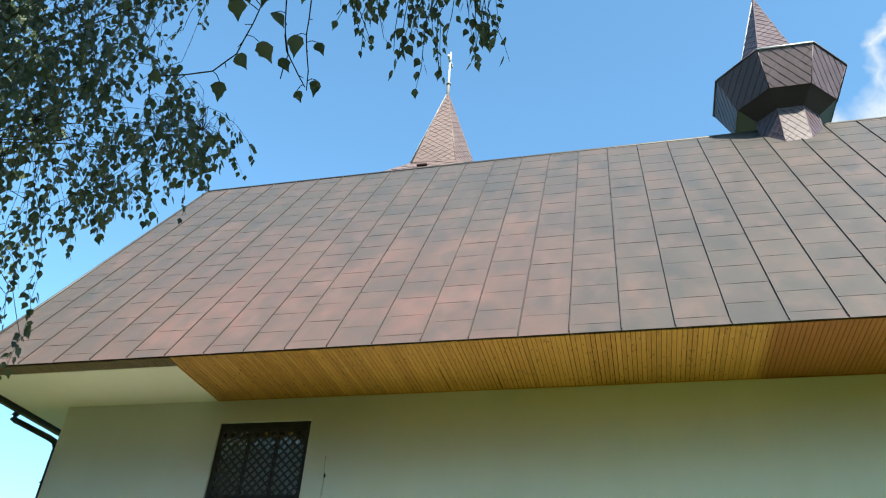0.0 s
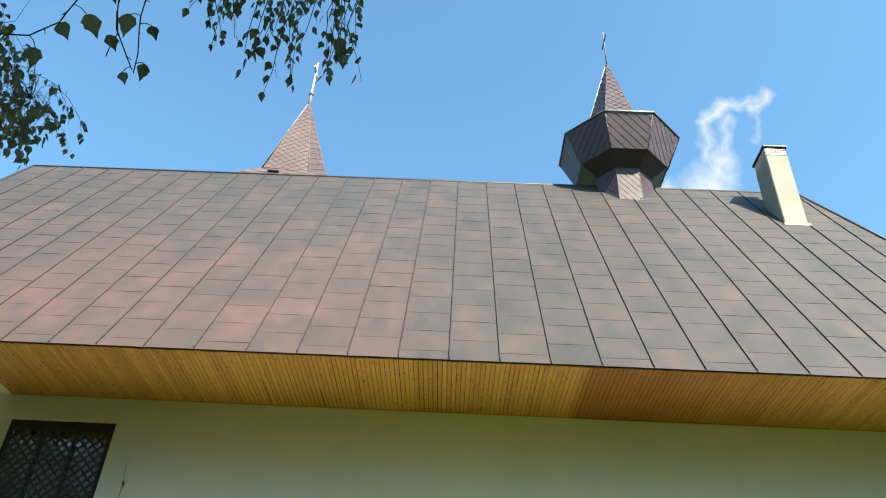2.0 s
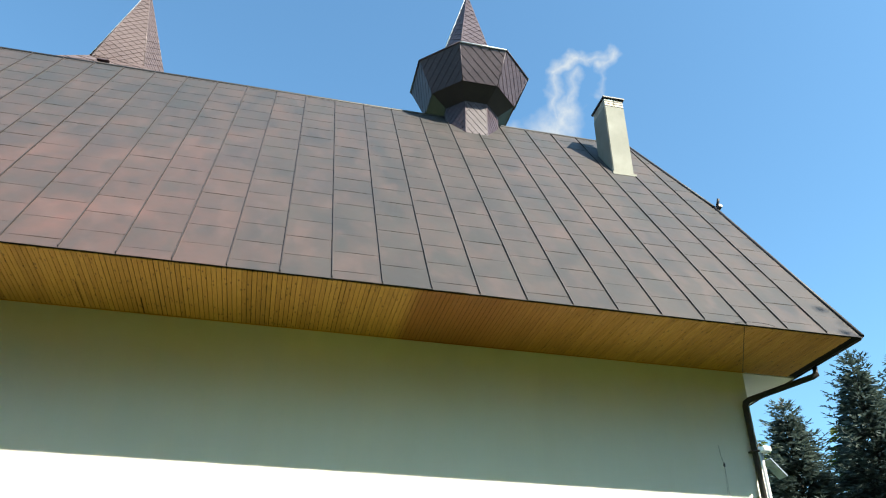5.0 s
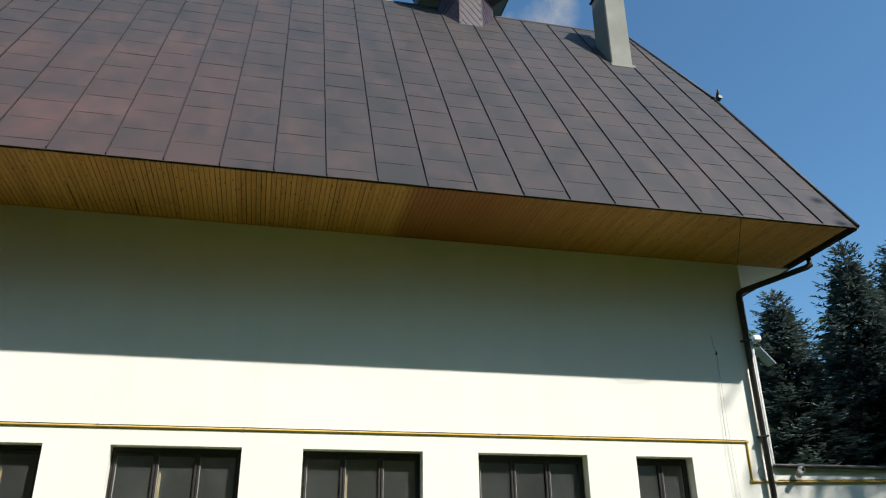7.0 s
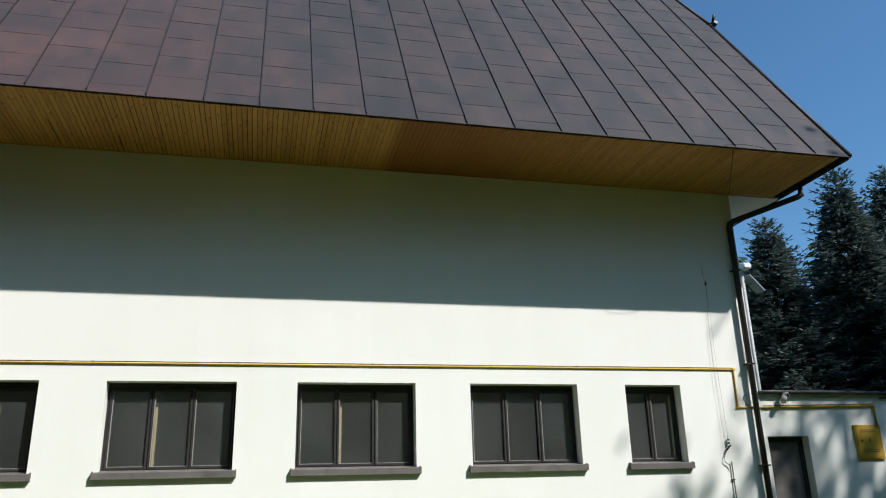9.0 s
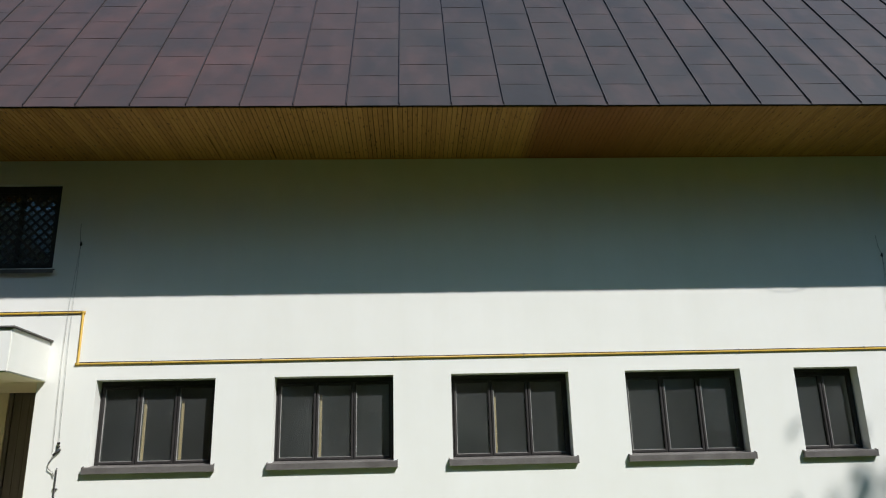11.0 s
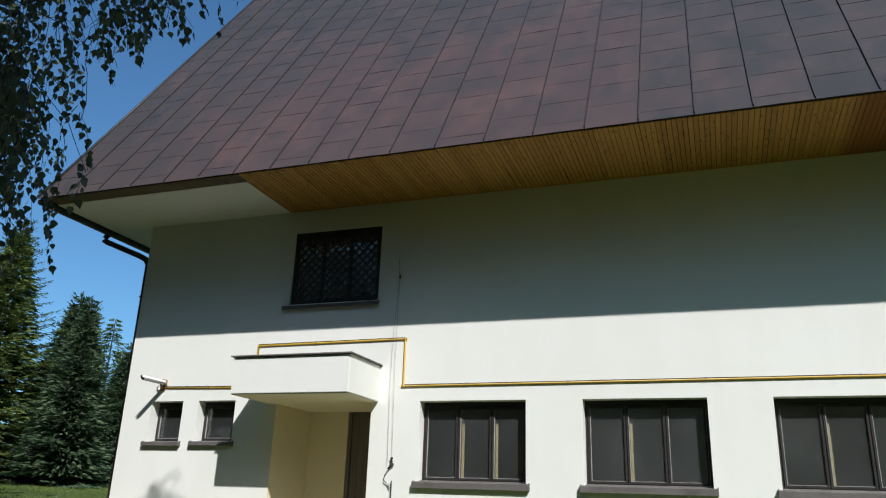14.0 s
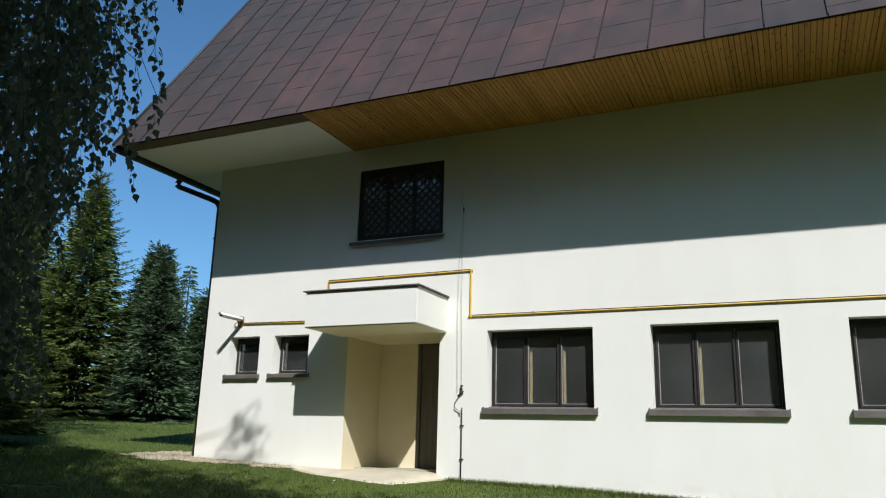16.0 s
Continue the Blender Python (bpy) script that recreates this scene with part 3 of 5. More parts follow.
def roof_body():
    bm = bmesh.new()
    z0 = SOFFIT + 0.025
    p = [(RX0, EAVE_Y, z0), (RX1, EAVE_Y, z0), (RX1, HIP_Y, HIP_Z), (HIP_X, RIDGE_Y, RIDGE_Z), (RX0, RIDGE_Y, RIDGE_Z),
         (RX0, YN, z0), (RX1, YN, z0), (RX1, 2 * RIDGE_Y - HIP_Y, HIP_Z)]
    v = [bm.verts.new(q) for q in p]
    for q in ((0, 1, 2, 3, 4), (5, 4, 3, 7, 6), (0, 4, 5), (1, 6, 7, 2), (2, 7, 3), (0, 5, 6, 1)):
        bm.faces.new([v[i] for i in q])
    bmesh.ops.recalc_face_normals(bm, faces=bm.faces)
    r = part("roof", bm, FELT)
    return tagged(r, "steep sheet metal church roof, red-brown worn to grey", "roof", "", "structure")


ROOF_BODY = roof_body()
part("eave_edge", boxes(((RX0, EAVE_Y - 0.008, SOFFIT + 0.006), (RX1 + 0.02, EAVE_Y - 0.002, SOFFIT + 0.02))), FELT, ROOF_BODY, "dark metal drip edge")
bm = bmesh.new()
tube(bm, [on_roof(RX1 + 0.01, 0, 0.01), on_roof(RX1 + 0.01, (HIP_Y - EAVE_Y) * RUN, 0.01)], 0.035, 6)
part("verge", bm, SEAM, ROOF_BODY)
bm = tube(bmesh.new(), [on_roof(RX1 + 0.01, (HIP_Y - EAVE_Y) * RUN, 0.01), (HIP_X, RIDGE_Y, RIDGE_Z + 0.03)], 0.04, 6)
part("hip_cap", bm, SEAM, ROOF_BODY)
bm = tube(bmesh.new(), [on_roof(RX0 - 0.01, 0, 0.01), on_roof(RX0 - 0.01, SL_LEN, 0.01)], 0.03, 6)
part("verge", bm, SEAM, ROOF_BODY)
part("ridge_cap", tube(bmesh.new(), [(RX0, RIDGE_Y, RIDGE_Z + 0.015), (HIP_X, RIDGE_Y, RIDGE_Z + 0.015)], 0.045, 6), SEAM, ROOF_BODY)

JOINT_A, JOINT_B = 11.447, 12.46
WHITE_X, WHITE_Y = -2.63, -1.42
# backing of the soffit, plastered field at the west end
soffit = part("soffit", boxes(((RX0 + 0.02, EAVE_Y, SOFFIT + 0.012), (RX1 - 0.02, 0.0, SOFFIT + 0.022))), FELT)
tagged(soffit, "pine board soffit under the church eaves", "soffit", "", "structure")
plast = boxes(((RX0 + 0.12, WHITE_Y, SOFFIT - 0.006), (WHITE_X, 0.0, SOFFIT + 0.012)), ((RX0 + 0.12, 0.0, SOFFIT - 0.006), (XL, YB, SOFFIT + 0.02)), ((XR, 0.012, SOFFIT - 0.01), (RX1 - 0.03, YB, SOFFIT + 0.02)))
tagged(part("soffit_plaster", plast, PLASTER), "white plastered soffit at the roof ends", "soffit", "", "structure")

# ---- spires, lantern, chimney ----
def ring(n, r, z, cx, cy, turn=0.0):
    """Corners of a regular polygon with a flat side towards -y; r: to the flats."""
    R = r / math.cos(math.pi / n)
    return [Vector((cx + R * math.sin(turn + 2 * math.pi * (i - 0.5) / n), cy - R * math.cos(turn + 2 * math.pi * (i - 0.5) / n), z)) for i in range(n)]


def clip_poly(poly, a, b):
    """Keep the part of a 2D polygon to the left of the line a-b."""
    out = []
    side = lambda p: (b[0] - a[0]) * (p[1] - a[1]) - (b[1] - a[1]) * (p[0] - a[0])
    for i, p in enumerate(poly):
        q = poly[(i + 1) % len(poly)]
        sp, sq = side(p), side(q)
        if sp >= 0:
            out.append(p)
        if sp * sq < 0:
            t = sp / (sp - sq)
            out.append((p[0] + t * (q[0] - p[0]), p[1] + t * (q[1] - p[1])))
    return out


def shingle_face(corners, w, h, lift, rng):
    """Diamond shingles laid over a flat facet (corners in order, first two along its foot); verts and faces."""
    o = corners[0]
    ex = (corners[1] - corners[0]).normalized()
    nz = ex.cross(corners[2] - corners[0]).normalized()
    ey = nz.cross(ex)
    flat = [((c - o).dot(ex), (c - o).dot(ey)) for c in corners]
    lo = (min(p[0] for p in flat), min(p[1] for p in flat))
    hi = (max(p[0] for p in flat), max(p[1] for p in flat))
    verts, faces = [], []
    j = int(lo[1] / (h / 2)) - 2
    while j * h / 2 < hi[1] + h:
        i = int(lo[0] / w) - 2
        while i * w < hi[0] + w:
            cx, cy = i * w + (w / 2 if j % 2 else 0), j * h / 2
            g = 0.47
            poly = [(cx, cy - h * g), (cx + w * g, cy), (cx, cy + h * g), (cx - w * g, cy)]
            for k in range(len(flat)):
                if poly:
                    poly = clip_poly(poly, flat[k], flat[(k + 1) % len(flat)])
            if len(poly) >= 3:
                base = len(verts)
                jit = rng.uniform(-0.002, 0.002)
                top = [o + ex * p[0] + ey * p[1] + nz * (lift + jit + 0.012 * (cy - p[1]) / h) for p in poly]
                low = [o + ex * p[0] + ey * p[1] + nz * 0.001 for p in poly]
                verts += [tuple(v) for v in top + low]
                n = len(poly)
                faces.append(tuple(range(base, base + n)))
                for a in range(n):
                    b = (a + 1) % n
                    faces.append((base + a, base + n + a, base + n + b, base + b))
            i += 1
        j += 1
    return verts, faces


def facet_shell(levels, n, cx, cy, mat, parent, name, w, h, seed, bright=(), turn=0.0):
    """Stacked polygon rings (r, z) with shingled facets; each facet is a part that carries its shingles."""
    rng = random.Random(seed)
    rings = [ring(n, q[0], q[1], cx + (q[2] if len(q) > 2 else 0.0), cy + (q[3] if len(q) > 3 else 0.0), turn) for q in levels]
    for li, (A, B) in enumerate(zip(rings, rings[1:])):
        for i in range(n):
            j = (i + 1) % n
            quad = [A[i], A[j], B[j], B[i]]
            if (B[j] - B[i]).length < 0.01:
                quad = quad[:3]
            bm = bmesh.new()
            vs = [bm.verts.new(q) for q in quad]
            bm.faces.new(vs)
            f = part(name, bm, mat, parent)
            v, fc = shingle_face(quad, w, h, 0.012, rng)
            if v:
                data_part("shingles", v, fc, mat, f, "", "stuff")
    # folded strips on the arrises; the bright ones have a sun glint put into their colour
    for A, B in zip(rings, rings[1:]):
        for i in range(n):
            part("arris", tube(bmesh.new(), [A[i], B[i]], 0.026 if i in bright else 0.016, 5), ZINC_GLINT if i in bright else mat, parent)
    return rings


def cross(parent, x, y, z, h, arm, r, mat):
    bm = tube(bmesh.new(), [(x, y, z), (x, y, z + h)], r, 8)
    tube(bm, [(x, y - arm, z + h * 0.72), (x, y + arm, z + h * 0.72)], r, 8)
    part("cross", bm, mat, parent, "slender metal cross")
    bm = bmesh.new()
    bmesh.ops.create_uvsphere(bm, u_segments=12, v_segments=8, radius=r * 2.6, matrix=Matrix.Translation((x, y, z)))
    part("finial", bm, mat, parent)


def lantern():
    cx, cy = 8.55, 3.75
    t = thing("roof_lantern", "octagonal brown metal ridge turret with a spire and cross", "turret", (0, -0.09, -0.11))
    facet_shell([(0.68, 11.9), (0.68, 13.86)], 8, cx, cy, SHINGLE, t, "neck_panel", 0.17, 0.21, 1)
    # the shade below the drum is put into these panels' dark colour
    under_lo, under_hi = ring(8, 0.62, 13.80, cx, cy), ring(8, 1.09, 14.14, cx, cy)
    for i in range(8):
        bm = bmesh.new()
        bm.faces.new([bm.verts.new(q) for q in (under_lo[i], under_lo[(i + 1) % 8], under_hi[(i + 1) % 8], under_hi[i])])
        part("underside_panel", bm, SEAM, t, "sheet under the drum, its shade put into the dark colour")
    facet_shell([(1.09, 14.14), (1.46, 15.05)], 8, cx, cy, SHINGLE, t, "drum_panel", 0.245, 0.235, 3)
    bm = bmesh.new()
    lo, hi = ring(8, 1.46, 15.06, cx, cy), ring(8, 0.8, 15.5, cx, cy)
    a, b = [bm.verts.new(p) for p in lo], [bm.verts.new(p) for p in hi]
    for i in range(8):
        bm.faces.new((a[i], a[(i + 1) % 8], b[(i + 1) % 8], b[i]))
    bm.faces.new(b)
    part("deck", bm, SHINGLE, t)
    rim = ring(8, 1.48, 15.06, cx, cy)
    for i in range(8):
        # the front rim piece is brighter: its sunlight is put into the colour
        part("rim", tube(bmesh.new(), [rim[i], rim[(i + 1) % 8]], 0.024, 6), ZINC_GLINT if i == 0 else SHINGLE, t)
    facet_shell([(0.80, 15.3), (0.03, 18.50)], 6, cx, cy, SHINGLE, t, "spire_panel", 0.26, 0.24, 4, (5,))
    part("spire_cap", tube(bmesh.new(), [(cx, cy, 18.28), (cx, cy, 18.55)], 0.075, 10, 0.05), SHINGLE, t)
    cross(t, cx, cy, 18.5, 1.55, 0.3, 0.02, SILL)


lantern()


def main_spire():
    cx, cy = -0.77, 6.0
    t = thing("church_spire", "hexagonal red-brown shingled spire with a bright steel cross", "spire", (0.08, 0, -0.10))
    facet_shell([(1.10, 15.09), (0.03, 18.9, 0.06)], 6, cx, cy, SPIRE, t, "spire_panel", 0.26, 0.24, 5, (5,), 0.10)
    facet_shell([(2.80, 13.58, 0.10, 0.42), (1.10, 15.09)], 6, cx, cy, SPIRE, t, "skirt_panel", 0.7, 0.6, 6, (), 0.05)
    bm = bmesh.new()
    prism(bm, [(-0.15, 0.0), (-0.12, 0.03), (0.12, 0.03), (0.15, 0.0)], "y", -0.07, 0.07)
    v = part("vent", bm, SHINGLE, t, "small dark roof vent")
    v.location = (cx - 0.05, 4.35, 14.50)
    bm = bmesh.new()
    A, B = ring(6, 1.7, 9.0, cx, cy), ring(6, 1.7, 13.9, cx, cy)
    a, b = [bm.verts.new(p) for p in A], [bm.verts.new(p) for p in B]
    for i in range(6):
        bm.faces.new((a[i], a[(i + 1) % 6], b[(i + 1) % 6], b[i]))
    part("tower_body", bm, PLASTER, t)
    part("rod", tube(bmesh.new(), [(cx + 0.06, cy, 18.72), (cx + 0.06, cy, 19.42)], 0.05, 8), SILL, t, "brown foot of the cross")
    part("collar", tube(bmesh.new(), [(cx + 0.06, cy, 19.36), (cx + 0.06, cy, 19.44)], 0.075, 10), SILL, t)
    bm = boxes(((cx + 0.032, cy - 0.03, 19.44), (cx + 0.088, cy + 0.03, 20.95)), ((cx + 0.025, cy - 0.28, 20.45), (cx + 0.095, cy + 0.28, 20.53)), bevel=0.01)
    part("cross", bm, ZINC_GLINT, t, "bright flat steel cross")


main_spire()


def chimney():
    t = thing("chimney", "cream rendered chimney with bare bricks under a dark cap", "chimney")
    x0, x1, y0, y1, top = 11.65, 12.17, 2.10, 2.80, 13.78
    part("shaft", boxes(((x0, y0, 11.2), (x1, y1, top - 0.24)), bevel=0.015), CHIM, t)
    rng = random.Random(4)
    core = part("brick_course", boxes(((x0 + 0.02, y0 + 0.02, top - 0.24), (x1 - 0.02, y1 - 0.02, top))), CONCRETE, t)
    for row in range(3):
        z = top - 0.235 + row * 0.078
        for i in range(2):
            a = x0 + 0.008 + i * 0.255
            d = rng.uniform(-0.006, 0.006)
            part("brick", boxes(((a, y0 + 0.006 + d, z), (a + 0.245, y0 + 0.12, z + 0.068)), bevel=0.006), BRICK, core)
        for i in range(3):
            a = y0 + 0.125 + i * 0.19
            part("brick", boxes(((x0 + 0.006, a, z), (x0 + 0.12, a + 0.18, z + 0.068)), bevel=0.006), BRICK, core)
    part("cap", boxes(((x0 - 0.03, y0 - 0.04, top), (x1 + 0.03, y1 + 0.04, top + 0.05)), bevel=0.008), SEAM, t, "dark flat metal cap")
    zf = SOFFIT + (y0 - EAVE_Y) * SLOPE
    part("flashing", boxes(((x0 - 0.04, y0 - 0.05, zf - 0.02), (x1 + 0.04, y0 - 0.002, zf + 0.05))), CHIM, t, "rendered flashing at the foot")


chimney()

# small gutter end of the half hip
t = thing("hip_gutter", "short grey gutter end on the roof's half hip", "gutter", (RX1 + 0.06, HIP_Y, HIP_Z))
bm = tube(bmesh.new(), [(0, -0.16, 0.02), (0, 0.0, -0.02), (0, 4.7, -0.02)], 0.05, 8)
part("trough", bm, GUTTER, t)
part("outlet", tube(bmesh.new(), [(0.0, -0.13, 0.22), (0.0, -0.02, 0.05)], 0.03, 8), SEAM, t, "small metal outlet")

# ---- gutters and downpipes ----
def rain_pipe(name, x_edge, pts, label):
    t = thing(name, label, "downpipe")
    part("gutter_trough", boxes(((x_edge + 0.0, EAVE_Y + 0.02, SOFFIT - 0.01), (x_edge + 0.06, YN - 0.02, SOFFIT + 0.06)), bevel=0.02), GUTTER, t)
    part("pipe", tube(bmesh.new(), pts, 0.050, 14), GUTTER, t)
    z = 4.2
    while z > 0:
        part("bracket", boxes(((pts[-1][0] - 0.062, pts[-1][1] - 0.062, z), (pts[-1][0] + 0.062, pts[-1][1] + 0.094, z + 0.022))), GUTTER, t)
        z -= 1.6


rain_pipe("downpipe_east", RX1 - 0.02, [(13.5, -0.55, 5.62), (13.5, -0.55, 5.50), (13.44, -0.53, 5.46), (12.40, -0.115, 5.10), (12.33, -0.10, 5.05), (12.31, -0.095, 4.98), (12.31, -0.095, -0.7)], "dark brown downpipe bent back to the wall corner")
t = thing("downpipe_west", "dark brown downpipe loop at the west gable", "downpipe")
part("gutter_trough", boxes(((RX0 - 0.05, EAVE_Y + 0.02, SOFFIT - 0.08), (RX0 + 0.09, YN - 0.02, SOFFIT + 0.01)), bevel=0.02), GUTTER, t)
part("pipe", tube(bmesh.new(), [(-6.74, 0.05, 5.64), (-6.80, 0.05, 5.60), (-6.845, 0.05, 5.545), (-6.84, 0.05, 5.49), (-6.78, 0.06, 5.45), (-6.70, 0.06, 5.42), (-5.95, 0.10, 5.11), (-5.84, 0.14, 5.05), (-5.80, 0.18, 4.95), (-5.80, 0.18, 0.15)], 0.054, 14), GUTTER, t)
for z in (4.3, 2.7, 1.1):
    part("bracket", boxes(((-5.862, 0.14, z), (-5.66, 0.22, z + 0.03))), GUTTER, t)

# ---- gas pipe ----
def gas_pipe():
    t = thing("gas_pipe", "yellow painted gas pipe along the wall", "pipe")
    y = -0.005
    runs = [[(-4.83, y, 2.55), (-3.0, y, 2.53), (-3.0, y, 3.235), (-0.29, y, 3.25), (-0.29, y, 2.50), (12.04, y, 2.53), (12.03, y, 1.915), (12.46, y, 1.92), (14.62, y, 1.955), (14.62, y, 1.6)]]
    part("pipe", tube(bmesh.new(), runs[0], 0.0165, 10), YELLOW, t)
    for a, b in (((-4.83, 2.55), (-3.0, 2.53)), ((-3.0, 3.235), (-0.29, 3.25)), ((-0.29, 2.50), (12.04, 2.53)), ((12.5, 1.92), (14.62, 1.955))):
        part("cable", tube(bmesh.new(), [(a[0] + (b[0] - a[0]) * k / 24, -0.006, a[1] + (b[1] - a[1]) * k / 24 + 0.0225 + 0.002 * math.sin(k * 2.3)) for k in range(25)], 0.0075, 6), SEAM, t, "thin dark cable on the pipe")
    for x in (-3.9, -1.9, -0.9, 0.75, 2.3, 4.2, 6.1, 7.9, 9.3, 11.2):
        z = 2.54 if x < -3 else (3.243 if x < -0.3 else 2.502 + (x + 0.29) * 0.0023)
        part("clip", boxes(((x - 0.007, -0.026, z - 0.018), (x + 0.007, -0.001, z + 0.032))), SILL, t)
    for p in ((-0.29, 3.25), (-0.29, 2.50), (12.04, 2.53), (12.03, 1.915)):
        part("elbow", tube(bmesh.new(), [(p[0] - 0.03, y, p[1]), (p[0] + 0.03, y, p[1])], 0.024, 8), YELLOW, t)


gas_pipe()


def gas_box():
    t = thing("gas_meter_box", "yellow metal gas meter box on the annex wall", "meter box", (14.40, 0.019, 1.07))
    part("case", boxes(((-0.26, -0.035, 0), (0.26, 0.0, 0.56)), bevel=0.008), YELLOW, t)
    d = part("door", boxes(((-0.235, -0.046, 0.025), (0.235, -0.034, 0.535)), bevel=0.006), YELLOW, t)
    for z in (0.44, 0.47, 0.12, 0.15):
        part("louvre", boxes(((-0.16, -0.052, z), (0.16, -0.045, z + 0.012)), bevel=0.003), SILL, d)
    part("lock", tube(bmesh.new(), [(-0.15, -0.056, 0.30), (-0.15, -0.044, 0.30)], 0.016, 8), SEAM, d)
    part("sign", boxes(((-0.01, -0.049, 0.28), (0.02, -0.0455, 0.34))), SILL, d)


gas_box()

# ---- lightning conductors ----
def conductor(x, ztop, zclamp, zfoot):
    t = thing("lightning_conductor", "thin lightning conductor wires clamped to the wall", "wire", (x, 0, 0), "lightning conductors")
    hook = bmesh.new()
    tube(hook, [(0, -0.001, ztop), (0, -0.036, ztop)], 0.008, 6)
    tube(hook, [(0, -0.036, ztop - 0.03), (0, -0.036, ztop + 0.03)], 0.014, 6)
    part("hook", hook, SEAM, t)
    dx = 0.05
    part("wire", tube(bmesh.new(), [(0, -0.036, ztop), (-0.02 + dx * 0.2, -0.036, (ztop + zclamp) / 2), (0.02, -0.032, zclamp + 0.1)], 0.0021, 5), WIRE, t)
    part("wire", tube(bmesh.new(), [(0.0, -0.036, ztop), (-0.06, -0.036, ztop - 0.9), (-0.075, -0.033, (ztop + zclamp) / 2 - 0.3), (-0.05, -0.032, zclamp)], 0.0021, 5), WIRE, t)
    part("wire", tube(bmesh.new(), [(0, -0.036, ztop), (-0.03, -0.028, ztop + 0.14), (-0.035, -0.02, ztop + 0.32)], 0.0035, 5), WIRE, t)
    cl = bmesh.new()
    tube(cl, [(-0.04, -0.032, zclamp - 0.05), (0.05, -0.032, zclamp + 0.03)], 0.016, 6)
    part("clamp", cl, SEAM, t)
    part("nut", tube(bmesh.new(), [(0.02, -0.032, zclamp + 0.05), (0.02, -0.032, zclamp + 0.075)], 0.02, 8), SEAM, t)
    part("nut", tube(bmesh.new(), [(0.02, -0.032, zclamp + 0.10), (0.02, -0.032, zclamp + 0.125)], 0.02, 8), SEAM, t)
    part("loop", tube(bmesh.new(), [(-0.03, -0.032, zclamp - 0.06), (-0.09, -0.032, zclamp - 0.15), (-0.09, -0.032, zclamp - 0.22), (-0.02, -0.028, zclamp - 0.27), (0.0, -0.026, zclamp - 0.33)], 0.007, 6), WIRE, t)
    part("rod", tube(bmesh.new(), [(0.03, -0.026, zclamp - 0.22), (0.03, -0.026, zfoot - 0.1)], 0.0095, 8), SEAM, t)
    for z in (zclamp - 0.5, zclamp - 1.0):
        part("bracket", boxes(((0.0, -0.028, z), (0.06, -0.001, z + 0.015))), SEAM, t)


conductor(-0.43, 4.29, 1.30, -0.05)
conductor(11.74, 3.97, 1.30, -0.5)
# bowed outward to hide against the roof and throw its arc of shade
t = thing("loose_cable", "loose dark cable bowing out from the eave edge", "cable")
part("cable", tube(bmesh.new(), [(x, EAVE_Y - 0.006 - out, SOFFIT + 0.024) for x, out in ((11.25, 0), (11.33, 0.045), (11.45, 0.078), (11.60, 0.088), (11.75, 0.076), (11.90, 0.04), (12.0, 0))], 0.0035, 5), FELT, t)


def security_camera():
    t = thing("security_camera", "white tube security camera on a rusty bracket", "camera")
    a, b = Vector((-4.80, -0.10, 2.625)), Vector((-4.92, -0.47, 2.655))
    d = (b - a).normalized()
    part("housing", tube(bmesh.new(), [a, b], 0.036, 12), HOUSING, t)
    hood = bmesh.new()
    side = d.cross(Vector((0, 0, 1))).normalized()
    up = side.cross(d)
    arc = [math.pi * k / 8 for k in range(9)]
    rows = [[hood.verts.new(p + (side * math.cos(q) + up * math.sin(q)) * r + up * 0.004) for q in arc] for p, r in ((a - d * 0.02, 0.044), (b + d * 0.05, 0.044), (b + d * 0.05, 0.040), (a - d * 0.02, 0.040))]
    for A, B in zip(rows, rows[1:] + rows[:1]):
        for k in range(8):
            hood.faces.new((A[k], A[k + 1], B[k + 1], B[k]))
    part("hood", hood, WHITE, t, "white sun hood")
    part("lens", tube(bmesh.new(), [b, b + d * 0.03], 0.030, 12), FELT, t, "black lens")
    part("bracket", tube(bmesh.new(), [(-4.86, -0.001, 2.545), (-4.86, -0.06, 2.545), (-4.83, -0.13, 2.595)], 0.018, 8), RUST, t, "rust-stained bracket")
    part("base_plate", tube(bmesh.new(), [(-4.86, -0.0005, 2.545), (-4.86, -0.02, 2.545)], 0.055, 12), RUST, t)
    part("joint_box", boxes(((-4.87, -0.085, 2.60), (-4.785, -0.003, 2.69)), bevel=0.008), RUST, t, "small pinkish junction box")
    part("cable", tube(bmesh.new(), [(-4.92, -0.06, 2.58), (-4.98, -0.03, 2.555), (-4.96, -0.015, 2.50), (-4.88, -0.008, 2.53)], 0.008, 5), RUST, t)


security_camera()

# ---- annex ----
ax0, ax1, ay1, atop = XR + 0.003, 20.5, 5.5, 2.14
bm = wall_sheet(bmesh.new(), ax0, ax1, -2.0, atop, 0.02, 0.3, [(12.515, 13.27, -2.0, 1.46)])
tagged(part("wall_annex", bm, PLASTER), "white plastered annex wall beside the church", "wall", "", "structure")
tagged(part("wall_annex_rear", boxes(((ax1 - 0.3, 0.3, -2), (ax1, ay1, atop)), ((ax0, ay1 - 0.3, -2), (ax1 - 0.3, ay1, atop)), ((13.3, 1.4, -2), (13.5, 1.5, atop))), PLASTER), "white plastered annex walls", "wall", "", "structure")
annex_roof = part("roof_annex", boxes(((ax0, -0.03, atop), (ax1 + 0.1, ay1, atop + 0.035))), GUTTER)
tagged(annex_roof, "low flat annex roof with a dark gutter", "roof", "", "structure")
part("gutter_trough", tube(bmesh.new(), [(ax0 + 0.02, -0.055, atop + 0.01), (ax1, -0.055, atop + 0.0)], 0.022, 10), GUTTER, annex_roof)
